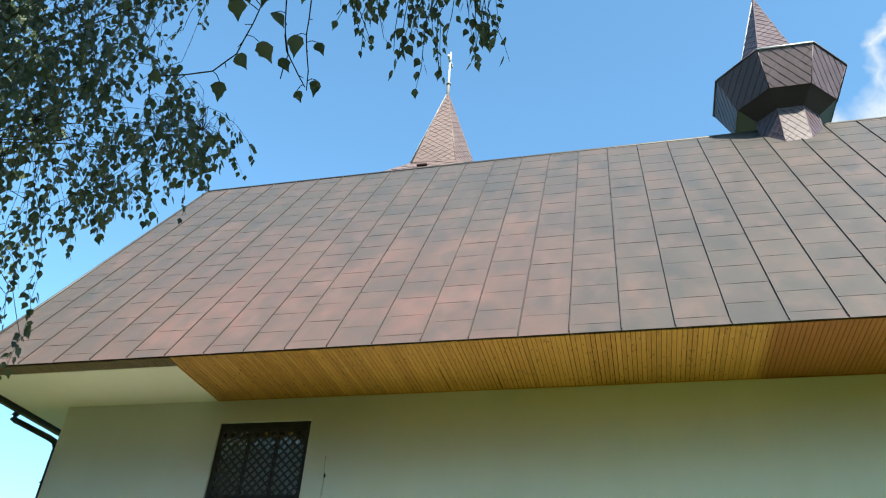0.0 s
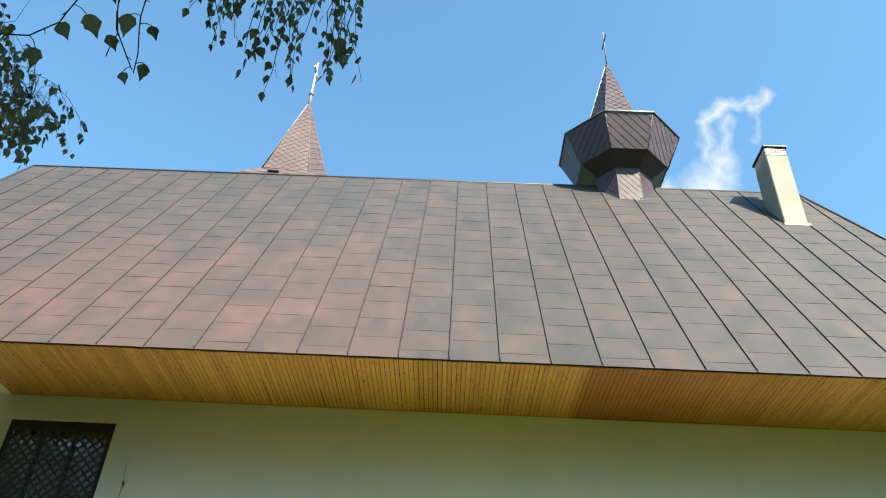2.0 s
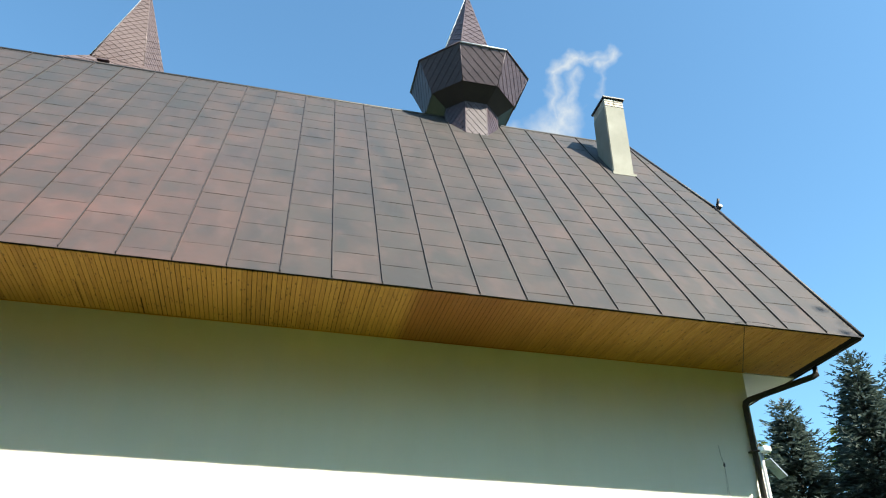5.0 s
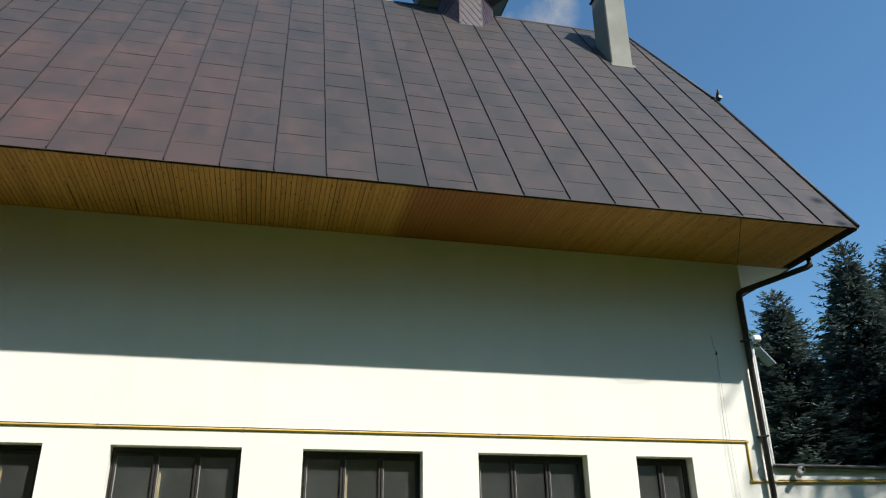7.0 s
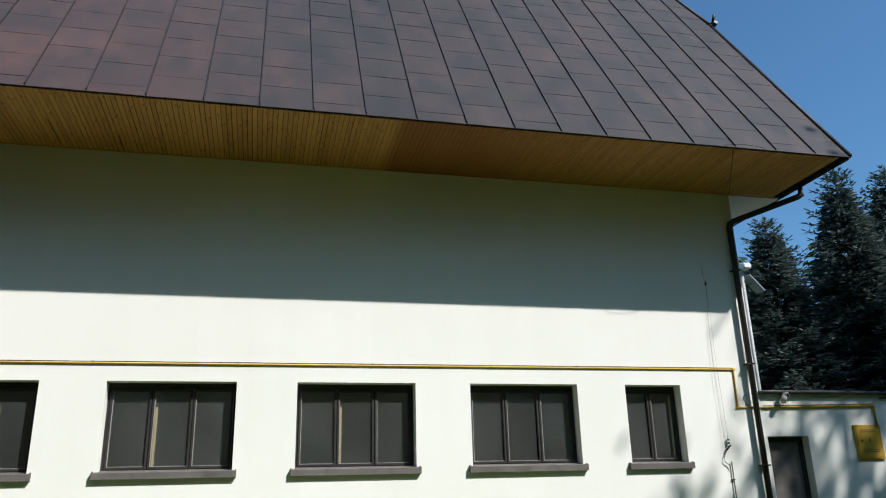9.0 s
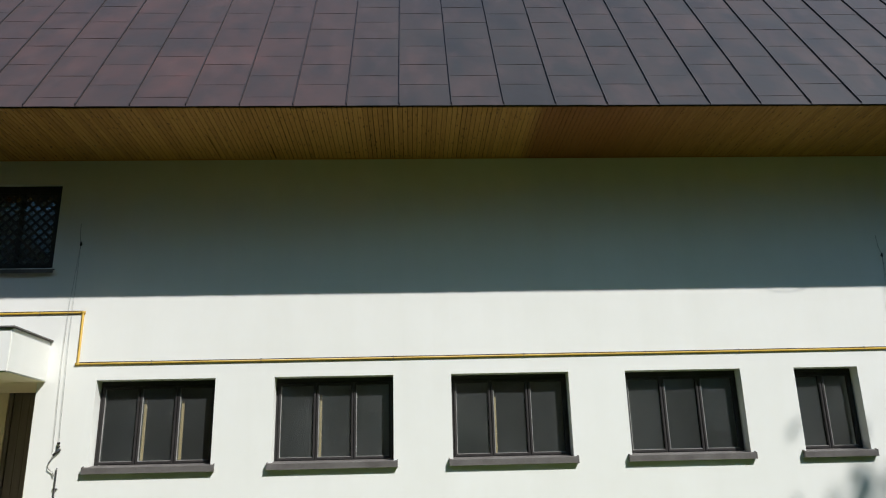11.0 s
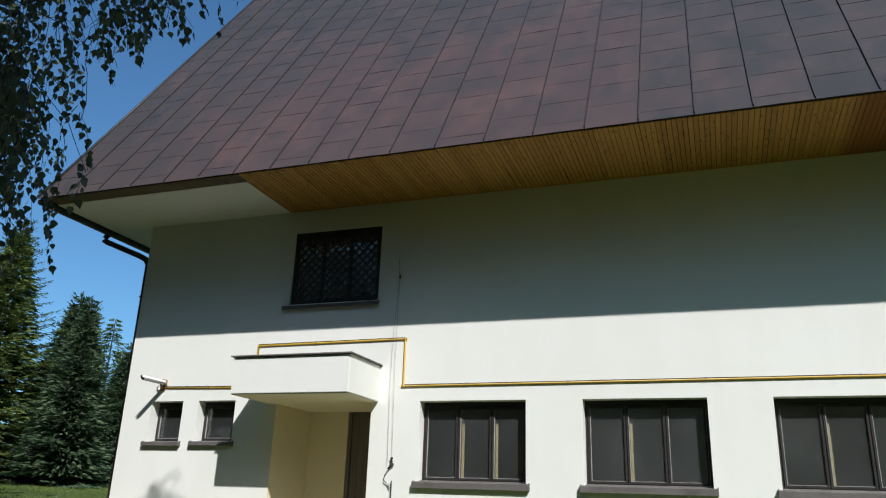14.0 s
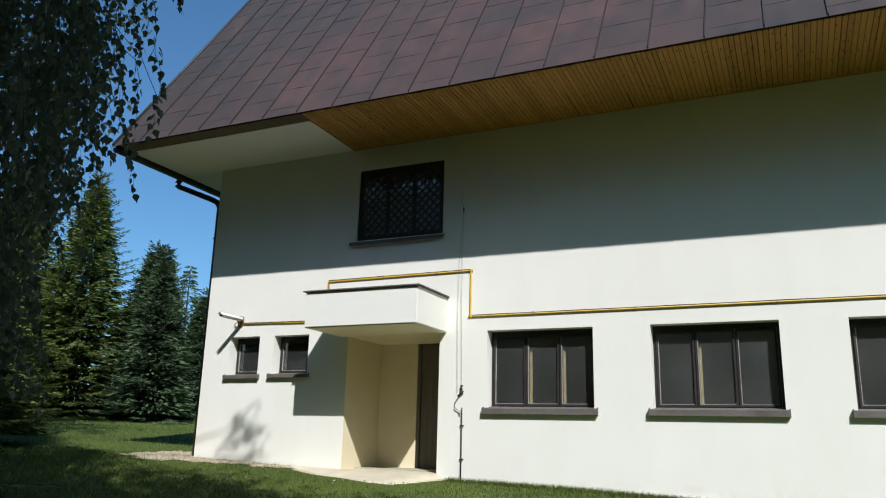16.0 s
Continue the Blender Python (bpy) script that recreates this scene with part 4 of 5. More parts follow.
part("coping", boxes(((ax0, -0.035, atop + 0.036), (ax1 + 0.1, 0.3, atop + 0.055))), STEEL, annex_roof, "light metal coping")
t = thing("door_2", "dark brown annex door in the white wall", "door", (12.893, 0.2, -0.6), "", "structure")
part("door_leaf", boxes(((-0.373, 0.0, 0), (0.373, 0.05, 2.05))), SILL, t)
part("door_frame", boxes(((-0.375, -0.03, 0), (-0.30, 0.0, 2.055)), ((0.30, -0.03, 0), (0.375, 0.0, 2.055)), ((-0.30, -0.03, 1.98), (0.30, 0.0, 2.055)), bevel=0.004), FRAME, t)
t = thing("spot_lamp", "small grey spot camera hanging under the annex eave", "camera", (12.88, 0.019, 2.10))
part("body", tube(bmesh.new(), [(-0.10, -0.17, -0.10), (-0.01, -0.12, 0.005)], 0.045, 12), HOUSING, t)
part("head", tube(bmesh.new(), [(-0.02, -0.10, 0.0), (0.0, -0.17, 0.0)], 0.05, 12), HOUSING, t)
part("arm", tube(bmesh.new(), [(0, 0.0, 0.01), (0, -0.10, 0.01)], 0.014, 6), STEEL, t)
part("lens", tube(bmesh.new(), [(0.001, -0.171, 0.0), (0.003, -0.178, 0.0)], 0.03, 10), FELT, t, "black glass lens")
t = thing("wall_bracket", "thin dark bracket bar fixed high on the annex wall", "bracket", (14.76, 0.019, 2.07))
part("bar", tube(bmesh.new(), [(0.0, -0.03, 0.0), (0.22, -0.03, 0.012)], 0.011, 6), SEAM, t)
part("rod", tube(bmesh.new(), [(0.22, -0.03, 0.012), (0.60, -0.03, 0.045)], 0.006, 6), SEAM, t)
for x, z in ((0.35, 0.030), (0.50, 0.040), (0.58, 0.045)):
    part("clip", boxes(((x - 0.014, -0.045, z - 0.016), (x + 0.014, 0.0, z + 0.024))), SEAM, t)
t = thing("cable_loop", "small loop of grey cable beside the downpipe", "cable", (12.19, 0, 2.08))
part("loop", tube(bmesh.new(), [(0.06, -0.012, -0.14), (0.0, -0.012, -0.10), (-0.035, -0.012, -0.03), (-0.01, -0.012, 0.03), (0.03, -0.012, 0.05)], 0.006, 6), WIRE, t)

t = thing("solar_lamp", "tall solar street lamp with a tilted grey panel", "street lamp", (18.97, 9.0, 0))
part("pole", tube(bmesh.new(), [(0, 0, -0.8), (0, 0, 7.2)], 0.055, 8), HOUSING, t)
part("bracket", tube(bmesh.new(), [(0, 0, 6.75), (0.34, 0, 6.75)], 0.02, 6), STEEL, t)
bm = bmesh.new()
prism(bm, [(0.12, 6.98), (0.58, 6.48), (0.61, 6.51), (0.15, 7.01)], "y", -0.20, 0.20)
part("panel", bm, SOLAR, t, "tilted solar panel")
part("lamp_head", boxes(((-0.06, -0.25, 7.18), (0.22, 0.15, 7.36)), bevel=0.03), WHITE, t)


# ---- trees ----
def spruce_mesh(height, seed, sag=0.0, inner=9000):
    """Whorls of fronds: each bough carries side twigs, each twig short needle tufts."""
    rng = random.Random(seed)
    V, F = [], []

    def blade(p, d, up, ln, w):
        c = d.cross(up)
        if c.length < 1e-4:
            return
        c.normalize()
        b = len(V)
        V.extend([tuple(p), tuple(p + d * ln * 0.4 + c * w), tuple(p + d * ln), tuple(p + d * ln * 0.4 - c * w)])
        F.append((b, b + 1, b + 2, b + 3))
    z, turn = height * 0.03, 0.0
    while z < height * 0.98:
        k = z / height
        reach = height * 0.245 * (1 - k) ** 0.94 + 0.10
        count = 12 if k < 0.6 else 8
        turn += 1.1
        for i in range(count):
            a = turn + 2 * math.pi * (i + rng.uniform(-0.3, 0.3)) / count
            L = reach * rng.uniform(0.62, 1.18)
            out = Vector((math.cos(a), math.sin(a), 0))
            side = Vector((-out.y, out.x, 0))
            s0 = -0.30 - sag + 0.95 * k + rng.uniform(-0.08, 0.08)
            c0 = 0.20 + rng.uniform(-0.05, 0.08)
            p0 = Vector((0, 0, z + rng.uniform(-0.07, 0.07)))
            n = max(4, int(L / 0.082))
            for q in range(n):
                u = (q + 0.5 + rng.uniform(-0.3, 0.3)) / n
                if u < 0.12 and L > 0.8:
                    continue
                p = p0 + out * (L * u) + Vector((0, 0, L * (s0 * u + c0 * u * u)))
                run = (out + Vector((0, 0, s0 + 2 * c0 * u))).normalized()
                tl = min(0.46, 0.09 + 0.30 * L * (1 - u) * min(1, u * 3.5)) * rng.uniform(0.7, 1.15)
                for sd in (1, -1):
                    d = (run * rng.uniform(0.6, 1.0) + side * sd * rng.uniform(0.7, 1.0) + Vector((0, 0, rng.uniform(-0.40, -0.05) - sag))).normalized()
                    up = Vector((rng.uniform(-0.5, 0.5), rng.uniform(-0.5, 0.5), 1)) + out * rng.uniform(-0.2, 0.7)
                    blade(p, d, up, tl, 0.024 + 0.025 * tl)
                    m = 0.06
                    flip = 1
                    while m < tl:
                        d2 = (d * 0.9 + d.cross(up).normalized() * flip * 0.8 + Vector((0, 0, rng.uniform(-0.35, 0.30)))).normalized()
                        blade(p + d * m, d2, up + Vector((rng.uniform(-0.6, 0.6), rng.uniform(-0.6, 0.6), 0)), rng.uniform(0.10, 0.16), 0.021)
                        flip = -flip
                        m += 0.062
                if q % 2 == 0:
                    blade(p, run, side + Vector((0, 0, 0.3)), 0.17, 0.022)
            tip = p0 + out * L + Vector((0, 0, L * (s0 + c0)))
            for e in range(3):
                d = (out + side * (e - 1) * 0.5 + Vector((0, 0, s0 + 2 * c0))).normalized()
                blade(tip, d, Vector((0, 0, 1)), 0.16, 0.02)
        z += (0.30 + 0.20 * (1 - k)) * rng.uniform(0.85, 1.15)
    # shaded twigs close to the trunk that shut out the sky
    for i in range(inner):
        k = 0.05 + 0.88 * rng.random() ** 1.35
        reach = height * 0.245 * (1 - k) ** 0.94 + 0.10
        a, r = rng.uniform(0, 2 * math.pi), reach * rng.uniform(0.05, 0.62)
        d = Vector((math.cos(a), math.sin(a), rng.uniform(-0.6, 0.1))).normalized()
        up = Vector((rng.uniform(-1, 1), rng.uniform(-1, 1), rng.uniform(-0.3, 1)))
        blade(Vector((math.cos(a) * r, math.sin(a) * r, height * k)), d, up, min(0.32, 0.10 + reach * 0.2), min(0.05, 0.02 + 0.03 * reach))
    # leading shoot
    for i in range(26):
        d = Vector((rng.uniform(-0.7, 0.7), rng.uniform(-0.7, 0.7), 1)).normalized()
        blade(Vector((0, 0, height * (0.95 + 0.045 * i / 26))), d, Vector((1, 0.3, 0)), 0.16, 0.018)
    return V, F


def spruce(height, seed, mat, label, sag=0.0):
    t = thing("spruce_tree", label, "tree", (0, 0, 0), "spruces round the church")
    part("trunk", tube(bmesh.new(), [(0, 0, -0.4), (0, 0, height * 0.5), (0, 0, height * 0.985)], height * 0.014, 8, 0.012), SPRUCE_BARK, t)
    V, F = spruce_mesh(height, seed, sag)
    data_part("crown", V, F, mat, t)
    return t


def plant(src, spots, height, wide=1.0):
    for i, (x, y, top) in enumerate(spots):
        s = (top - ground_z(x, y)) / height
        m = Matrix.Translation((x, y, ground_z(x, y))) @ Matrix.Rotation(i * 2.1, 4, 'Z')
        o = src if i == 0 else copy_thing(src, m)
        o.matrix_basis = m @ Matrix.Diagonal((s * wide * (1 + 0.06 * (i % 3)), s * wide * (1 + 0.06 * (i % 3)), s, 1))


green = spruce(12.0, 11, NEEDLE, "tall green spruce with drooping branches, of a set partly added for shade", 0.10)
# those south of y = -6 are unseen, added to shade the lawn
plant(green, [(-23.5, 12.0, 12.1), (-25.6, 9.6, 9.4), (-27.0, 11.2, 12.6), (-28.0, 8.6, 13.5), (-4.6, -8.8, 6.9), (-8.4, -7.4, 7.9), (-10.3, -1.0, 5.6), (-1.5, -9.9, 5.5), (-6.4, -6.2, 7.0)], 12.0, 1.42)
grey = spruce(8.0, 17, GREY_NEEDLE, "grey-green spruce with level branches on the lawn")
plant(grey, [(-19.0, 12.0, 8.15), (-20.7, 16.5, 7.3), (-22.6, 15.0, 9.4)], 8.0, 1.4)
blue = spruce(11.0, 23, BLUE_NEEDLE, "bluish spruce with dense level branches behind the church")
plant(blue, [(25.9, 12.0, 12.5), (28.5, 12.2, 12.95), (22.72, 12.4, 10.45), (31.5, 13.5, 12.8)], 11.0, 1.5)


def leaf_into(V, F, p, d, size, rng, flat=None, coarse=False):
    """A pointed birch leaf folded along its rib."""
    d = d.normalized()
    s = d.cross(flat or Vector((rng.uniform(-1, 1), rng.uniform(-1, 1), rng.uniform(-1, 1))))
    if s.length < 1e-3:
        return
    s.normalize()
    n = s.cross(d) * size * 0.05
    b = len(V)
    if coarse:
        V.extend((tuple(p), tuple(p + d * size * 0.4 + s * size * 0.42), tuple(p + d * size), tuple(p + d * size * 0.4 - s * size * 0.42)))
        F.append((b, b + 1, b + 2, b + 3))
        return
    half = ((0.02, 0.12), (0.10, 0.26), (0.24, 0.35), (0.38, 0.36), (0.52, 0.28), (0.66, 0.17), (0.83, 0.065))
    V.append(tuple(p))
    for side in (1, -1):
        for u, w in half:
            V.append(tuple(p + d * size * (u + rng.uniform(-0.035, 0.035)) + s * (side * size * w * rng.uniform(0.80, 1.12)) + n * (w / 0.45)))
    V.append(tuple(p + d * size))
    F.append((b, *range(b + 1, b + 8), b + 15))
    F.append((b + 15, *range(b + 14, b + 7, -1), b))


def twig_into(bm, V, F, p, length, lean, leaf, step, rng, lift=0.0):
    """A hanging twig with leaves on short stalks."""
    q, pts = Vector(p), [Vector(p)]
    d = Vector(lean)
    n = max(3, int(length / 0.12))
    for i in range(n):
        d = (d + Vector((rng.uniform(-0.18, 0.18), rng.uniform(-0.18, 0.18), -0.42))).normalized()
        q = q + d * (length / n)
        pts.append(q.copy())
    tube(bm, pts, 0.0018, 4, 0.0008)
    s = 0.0
    while s < 1.0:
        i = min(n - 1, int(s * n))
        a = pts[i].lerp(pts[i + 1], s * n - i)
        out = Vector((rng.uniform(-1, 1), rng.uniform(-1, 1), rng.uniform(-0.9, 0.1))).normalized()
        stalk = a + out * leaf * 0.35
        hang = (out * 0.6 + Vector((rng.uniform(-0.4, 0.4), rng.uniform(-0.4, 0.4) + lift, -1))).normalized()
        leaf_into(V, F, stalk, hang, leaf * rng.uniform(0.7, 1.15), rng)
        s += step / length * rng.uniform(0.6, 1.4)


def limb(bm, a, b, sag, r0, r1, rng, n=7):
    a, b = Vector(a), Vector(b)
    pts = []
    for i in range(n + 1):
        u = i / n
        p = a.lerp(b, u) + Vector((0, 0, sag * 4 * u * (1 - u)))
        if 0 < i < n:
            p += Vector((rng.uniform(-1, 1), rng.uniform(-1, 1), rng.uniform(-0.6, 0.6))) * min(0.05, 0.03 * (b - a).length)
        pts.append(p)
    tube(bm, pts, r0, 6, r1)
    return pts


def weeping_birch():
    """The old birch beside the path: a leaning crown whose outer twigs hang like a curtain towards the lawn, placed to
    fit the camera's view.
    """
    rng = random.Random(8)
    base = Vector((-2.3, -7.4, ground_z(-2.3, -7.4)))
    sunny = lambda x, y, margin=0.0: x > -13 and y > -1.4 - 0.28 * (x + 5) - margin + 0.45 * noise.noise((x * 0.8, y * 0.8, 5.0))
    t = thing("birch_tree", "weeping birch with hanging leafy twigs over the lawn", "tree", (0, 0, 0))
    bm = bmesh.new()
    stem = limb(bm, base - Vector((0, 0, 0.4)), (-1.7, -7.8, 9.6), 0.0, 0.15, 0.03, rng, 10)
    part("trunk", bm, BARK, t, "pale birch trunk")
    V, F = [], []
    wood = bmesh.new()
    eye = Vector((4.4, -11.2, 0.6))

    def spot(az, el, d):
        a, e = radians(az), radians(el)
        return eye + Vector((-math.sin(a) * math.cos(e), math.cos(a) * math.cos(e), math.sin(e))) * d
    # low edge of the curtain, by bearing and height from the camera, fitted to its view
    edge = [(36, 38.5), (37.0, 37.4), (38.4, 35.6), (40.1, 34.2), (41.5, 32.0), (44, 30.4), (45.5, 29.4), (47.6, 28), (49.2, 25.5), (50.0, 21), (51.0, 17), (52.3, 12), (53.2, 7), (54.5, 3), (58, 2), (72, 2)]

    def low(az):
        for (a, b), (c, d) in zip(edge, edge[1:]):
            if a <= az <= c:
                return b + (d - b) * (az - a) / (c - a)
        return 45 if az < 36 else 2
    limbs = []
    for az, el, d in ((39.5, 39.5, 5.0), (38.6, 38.0, 5.6), (40, 36.5, 5.4), (41, 38.5, 6.2), (42, 33.5, 5.8), (43, 50, 4.6), (47, 42, 5.8), (48.5, 30, 6.2), (52, 36, 5.0), (56, 28, 5.6), (55, 44, 4.2), (60, 40, 5.5), (50.5, 22, 6.6), (57, 14, 6.0), (62, 22, 5.2), (44.5, 36, 6.0), (53, 52, 5.5), (64, 50, 4.8), (46, 58, 5.6)):
        end = spot(az, el, d)
        i = min(range(len(stem)), key=lambda k: abs(stem[k].z - (end.z + 0.3)))
        limbs += limb(wood, stem[i], end, 0.35, 0.010, 0.0016, rng, 10)[3:]
    count = 0
    while count < 385:
        az = 36.6 + 29.4 * rng.random() ** 0.7
        lo = low(az)
        el = rng.uniform(lo + 3, 58)
        # the curtain thins towards its outer edge
        if rng.random() > min(1.0, 0.12 + (az - 36.6) / 15.0) or (az < 43.5 and el > 41.5):
            continue
        d = rng.uniform(4.2, 6.6)
        p = spot(az, el, d)
        near = min(limbs, key=lambda q: (q - p).length)
        if az < 50 and el > 45.5:
            lo = 44.5
        elif az < 48 and el > 42.0:
            continue
        room = (el - lo) * math.pi / 180 * d / math.cos(radians(el)) * 0.7
        if (near - p).length > 0.15:
            limb(wood, near, p, 0.10, 0.0019, 0.0013, rng, 6)
        twig_into(wood, V, F, p, max(0.14, min(room, rng.uniform(0.5, 1.3))), (rng.uniform(-0.3, 0.3), rng.uniform(-0.3, 0.3), -0.1), 0.056 if az < 44 else 0.048, 0.040 if az < 44 else 0.036, rng)
        count += 1
    # the outer fringe, open against the sky
    for i in range(92):
        az = 37.6 + 9.9 * rng.random() ** 0.9
        lo = low(az) + 0.8
        top = min(43.2, 40.2 + 0.45 * (az - 36.4)) + rng.uniform(-0.6, 0.6)
        if lo + 1.2 > top:
            continue
        el, d = rng.uniform(lo + 1.2, top), rng.uniform(4.4, 6.2)
        p = spot(az, el, d)
        near = min(limbs, key=lambda q: (q - p).length)
        if (near - p).length > 0.12:
            limb(wood, near, p, 0.08, 0.0016, 0.0011, rng, 6)
        drop = d * math.cos(radians(el)) * (math.tan(radians(el)) - math.tan(radians(lo)))
        twig_into(wood, V, F, p, max(0.12, min(drop, rng.uniform(0.2, 0.6))), (rng.uniform(-0.7, 0.9), rng.uniform(-0.4, 0.4), 0.0), 0.055, 0.038, rng, 0.3)
    for i in range(330):
        az, el, d = rng.uniform(51.0, 66), rng.uniform(3, 44), rng.uniform(5.2, 8.0)
        if el < low(az) + 4:
            continue
        p = spot(az, el, d)
        twig_into(wood, V, F, p, rng.uniform(0.4, 1.0), (rng.uniform(-0.3, 0.3), rng.uniform(-0.3, 0.3), 0.1), 0.065, 0.045, rng)
    for i in range(70):
        az, el, d = rng.uniform(47.0, 54.5), rng.uniform(36.5, 47.5), rng.uniform(4.6, 6.6)
        p = spot(az, el, d)
        limb(wood, min(limbs, key=lambda q: (q - p).length), p, 0.08, 0.0016, 0.0011, rng, 6)
        twig_into(wood, V, F, p, rng.uniform(0.25, 0.6), (rng.uniform(-0.6, 0.6), rng.uniform(-0.4, 0.4), -0.1), 0.054, 0.036, rng, 0.2)
    # the low skirt of the curtain beside the roof corner
    for i in range(110):
        az = rng.uniform(50.2, 54.5)
        el = rng.uniform(15.5, 29.5)
        if el < low(az) + 1 or rng.random() > 0.35 + (az - 49.4) / 4:
            continue
        twig_into(wood, V, F, spot(az, el, rng.uniform(4.6, 6.4)), rng.uniform(0.3, 0.7), (rng.uniform(-0.3, 0.3), rng.uniform(-0.3, 0.3), 0.1), 0.056, 0.040, rng)
    # the close inner foliage round the trunk
    for i in range(13000):
        az = rng.uniform(51.5, 72.0)
        el = rng.uniform(2, 46)
        if az < 53.2 + 2.2 * noise.noise((el * 0.21, az * 0.3, 2.0)) + 0.06 * max(0, el - 24) - 0.9 * (el < 14):
            continue
        q = spot(az, el, rng.uniform(6.6, 8.8))
        leaf_into(V, F, q, Vector((rng.uniform(-1, 1), rng.uniform(-1, 1), rng.uniform(-1.4, 0.2))), rng.uniform(0.055, 0.09), rng, None, True)
    for az, el, ln in ((47.6, 25.5, 0.75), (48.3, 23.5, 0.7), (46.9, 22.5, 0.3), (49.2, 20.5, 0.55)):
        p = spot(az, el, 5.6)
        limb(wood, min(limbs, key=lambda q: (q - p).length), p, 0.22, 0.003, 0.002, rng, 11)
        twig_into(wood, V, F, p, ln, (0.3, -0.1, 0.0), 0.055, 0.035, rng)
    # one long bough reaches over the path, its twigs hang close to the eye
    bough = limb(wood, stem[6], spot(40, 60, 3.0), 0.5, 0.04, 0.015, rng)
    bough2 = limb(wood, bough[-1], spot(10, 60, 2.9), 0.1, 0.015, 0.006, rng, 40)
    # three bare twigs with a few large leaves, placed to fit the camera's view
    eye = Vector((4.370, -11.227, 0.656))
    nodes = []
    for way in (((44.1, 41.1), (42.1, 41.9), (40.0, 42.8), (39.0, 43.7), (38.2, 44.5), (38.1, 45.4), (37.8, 46.2), (37.7, 46.8), (37.3, 48.2), (36.5, 49.3), (36.2, 50.7), (37, 58)),
                ((35.8, 58), (35.6, 50.9), (35.0, 48.9), (34.6, 47.7), (34.3, 46.9), (33.4, 45.6), (33.7, 44.7), (33.5, 43.8)),
                ((33, 58), (32.8, 51.5), (32.6, 50.0), (32.2, 48.4), (32.1, 47.3), (31.9, 46.3), (31.2, 44.9), (31.0, 43.5)),
                ((34.3, 46.9), (33.7, 45.8), (32.7, 45.1), (31.9, 44.4), (31.1, 43.7))):
        pts = [spot(a + rng.uniform(-0.12, 0.12), e, 1.40) for a, e in way]
        tube(wood, pts, 0.0014, 5, 0.0010)
        nodes += [a.lerp(b, k / 4) for a, b in zip(pts, pts[1:]) for k in range(4)]
        for i in range(1, len(pts) - 1, 2):
            tube(wood, [pts[i], pts[i] + Vector((rng.uniform(-0.012, 0.012), rng.uniform(-0.006, 0.006), rng.uniform(-0.012, -0.004)))], 0.0011, 4, 0.0008)
    for a, e in ((37, 58), (35.8, 58), (33, 58)):
        tube(wood, [bough[-1], spot(a, e, 1.40)], 0.005, 5, 0.0019)
    # their large leaves: bearing, height, length, turn about the stalk
    for a, e, size, turn in ((40.0, 48.2, 0.058, 0.2), (37.3, 49.6, 0.050, -0.3), (35.9, 48.1, 0.050, 1.2), (36.5, 45.8, 0.058, 0.3), (33.1, 47.1, 0.056, -0.5), (38.2, 44.5, 0.046, -0.2), (39.0, 42.3, 0.050, 0.1), (34.1, 45.2, 0.042, 0.9), (31.8, 43.3, 0.034, -0.4), (30.2, 44.4, 0.042, 0.8), (44.8, 41.3, 0.040, 0.0), (33.6, 50.4, 0.045, 1.1), (39.0, 48.6, 0.025, 0.6), (30.9, 47.0, 0.036, 0.4)):
        p = spot(a, e, 1.39)
        node = min(nodes, key=lambda q: (q - p).length)
        tube(wood, [node, node.lerp(p, 0.5) + Vector((0, 0, 0.004)), p], 0.0010, 4, 0.0008)
        leaf_into(V, F, p, Vector((rng.uniform(-0.6, 0.6), 0.55 + rng.uniform(-0.25, 0.25), -0.9)), size * 0.76, rng, Vector((0.5 + turn, -1, -0.7 + rng.uniform(-0.2, 0.2))))
    eye = Vector((4.335, -11.165, 0.655))
    for i in range(44):
        az = 11.0 + 19.5 * (i + rng.random()) / 44
        low_el = 47.9 + 1.6 * math.sin(az * 0.9) + (2.2 if 23 < az < 27 else 0) + max(0, 15 - az) * 0.5
        el, d = low_el + rng.uniform(4.0, 9.0), rng.uniform(2.4, 3.0)
        ln, leaf, step = (el - low_el) * math.pi / 180 * d * 1.35 * rng.uniform(0.55, 1.0), rng.uniform(0.030, 0.042), 0.036
        p = spot(az, el, d)
        near = min(bough + bough2, key=lambda q: (q - p).length)
        limb(wood, near, p, 0.04, 0.0018, 0.0013, rng, 6)
        twig_into(wood, V, F, p, ln, (rng.uniform(-0.3, 0.3), rng.uniform(-0.3, 0.3), -0.5), leaf, step, rng, 0.55)
    # the rest of the crown above the path, unseen, gaps left where sun must pass
    for i in range(380):
        a, r = rng.uniform(0, 2 * math.pi), 3.9 * math.sqrt(rng.random())
        p = Vector((-0.3 + r * math.cos(a) * 1.15, -8.2 + r * math.sin(a), rng.uniform(7.6, 12.5) - 0.25 * r))
        p.z = min(p.z, 0.9 - 1.236 * p.y + rng.uniform(-1.2, 0.0))
        if (p - eye).normalized().z < 0.82:
            continue
        k = -p.y / 1.74
        if p.z - 2.15 * k > -0.3 and not -5.0 < p.x - 1.40 * k < -4.3 and p.x - 1.40 * k > -5.6:
            continue
        k = p.z / 2.15
        if sunny(p.x - 1.40 * k, p.y + 1.74 * k, 0.5) and p.x - 1.40 * k > -9 and not -5.0 < p.x + 1.40 * p.y / 1.74 < -4.3:
            continue
        near = min(stem, key=lambda q: abs(q.z - p.z + 0.8) + 0.2 * (q - p).length)
        if i % 6 == 0:
            limb(wood, near, p, 0.3, 0.03, 0.008, rng, 5)
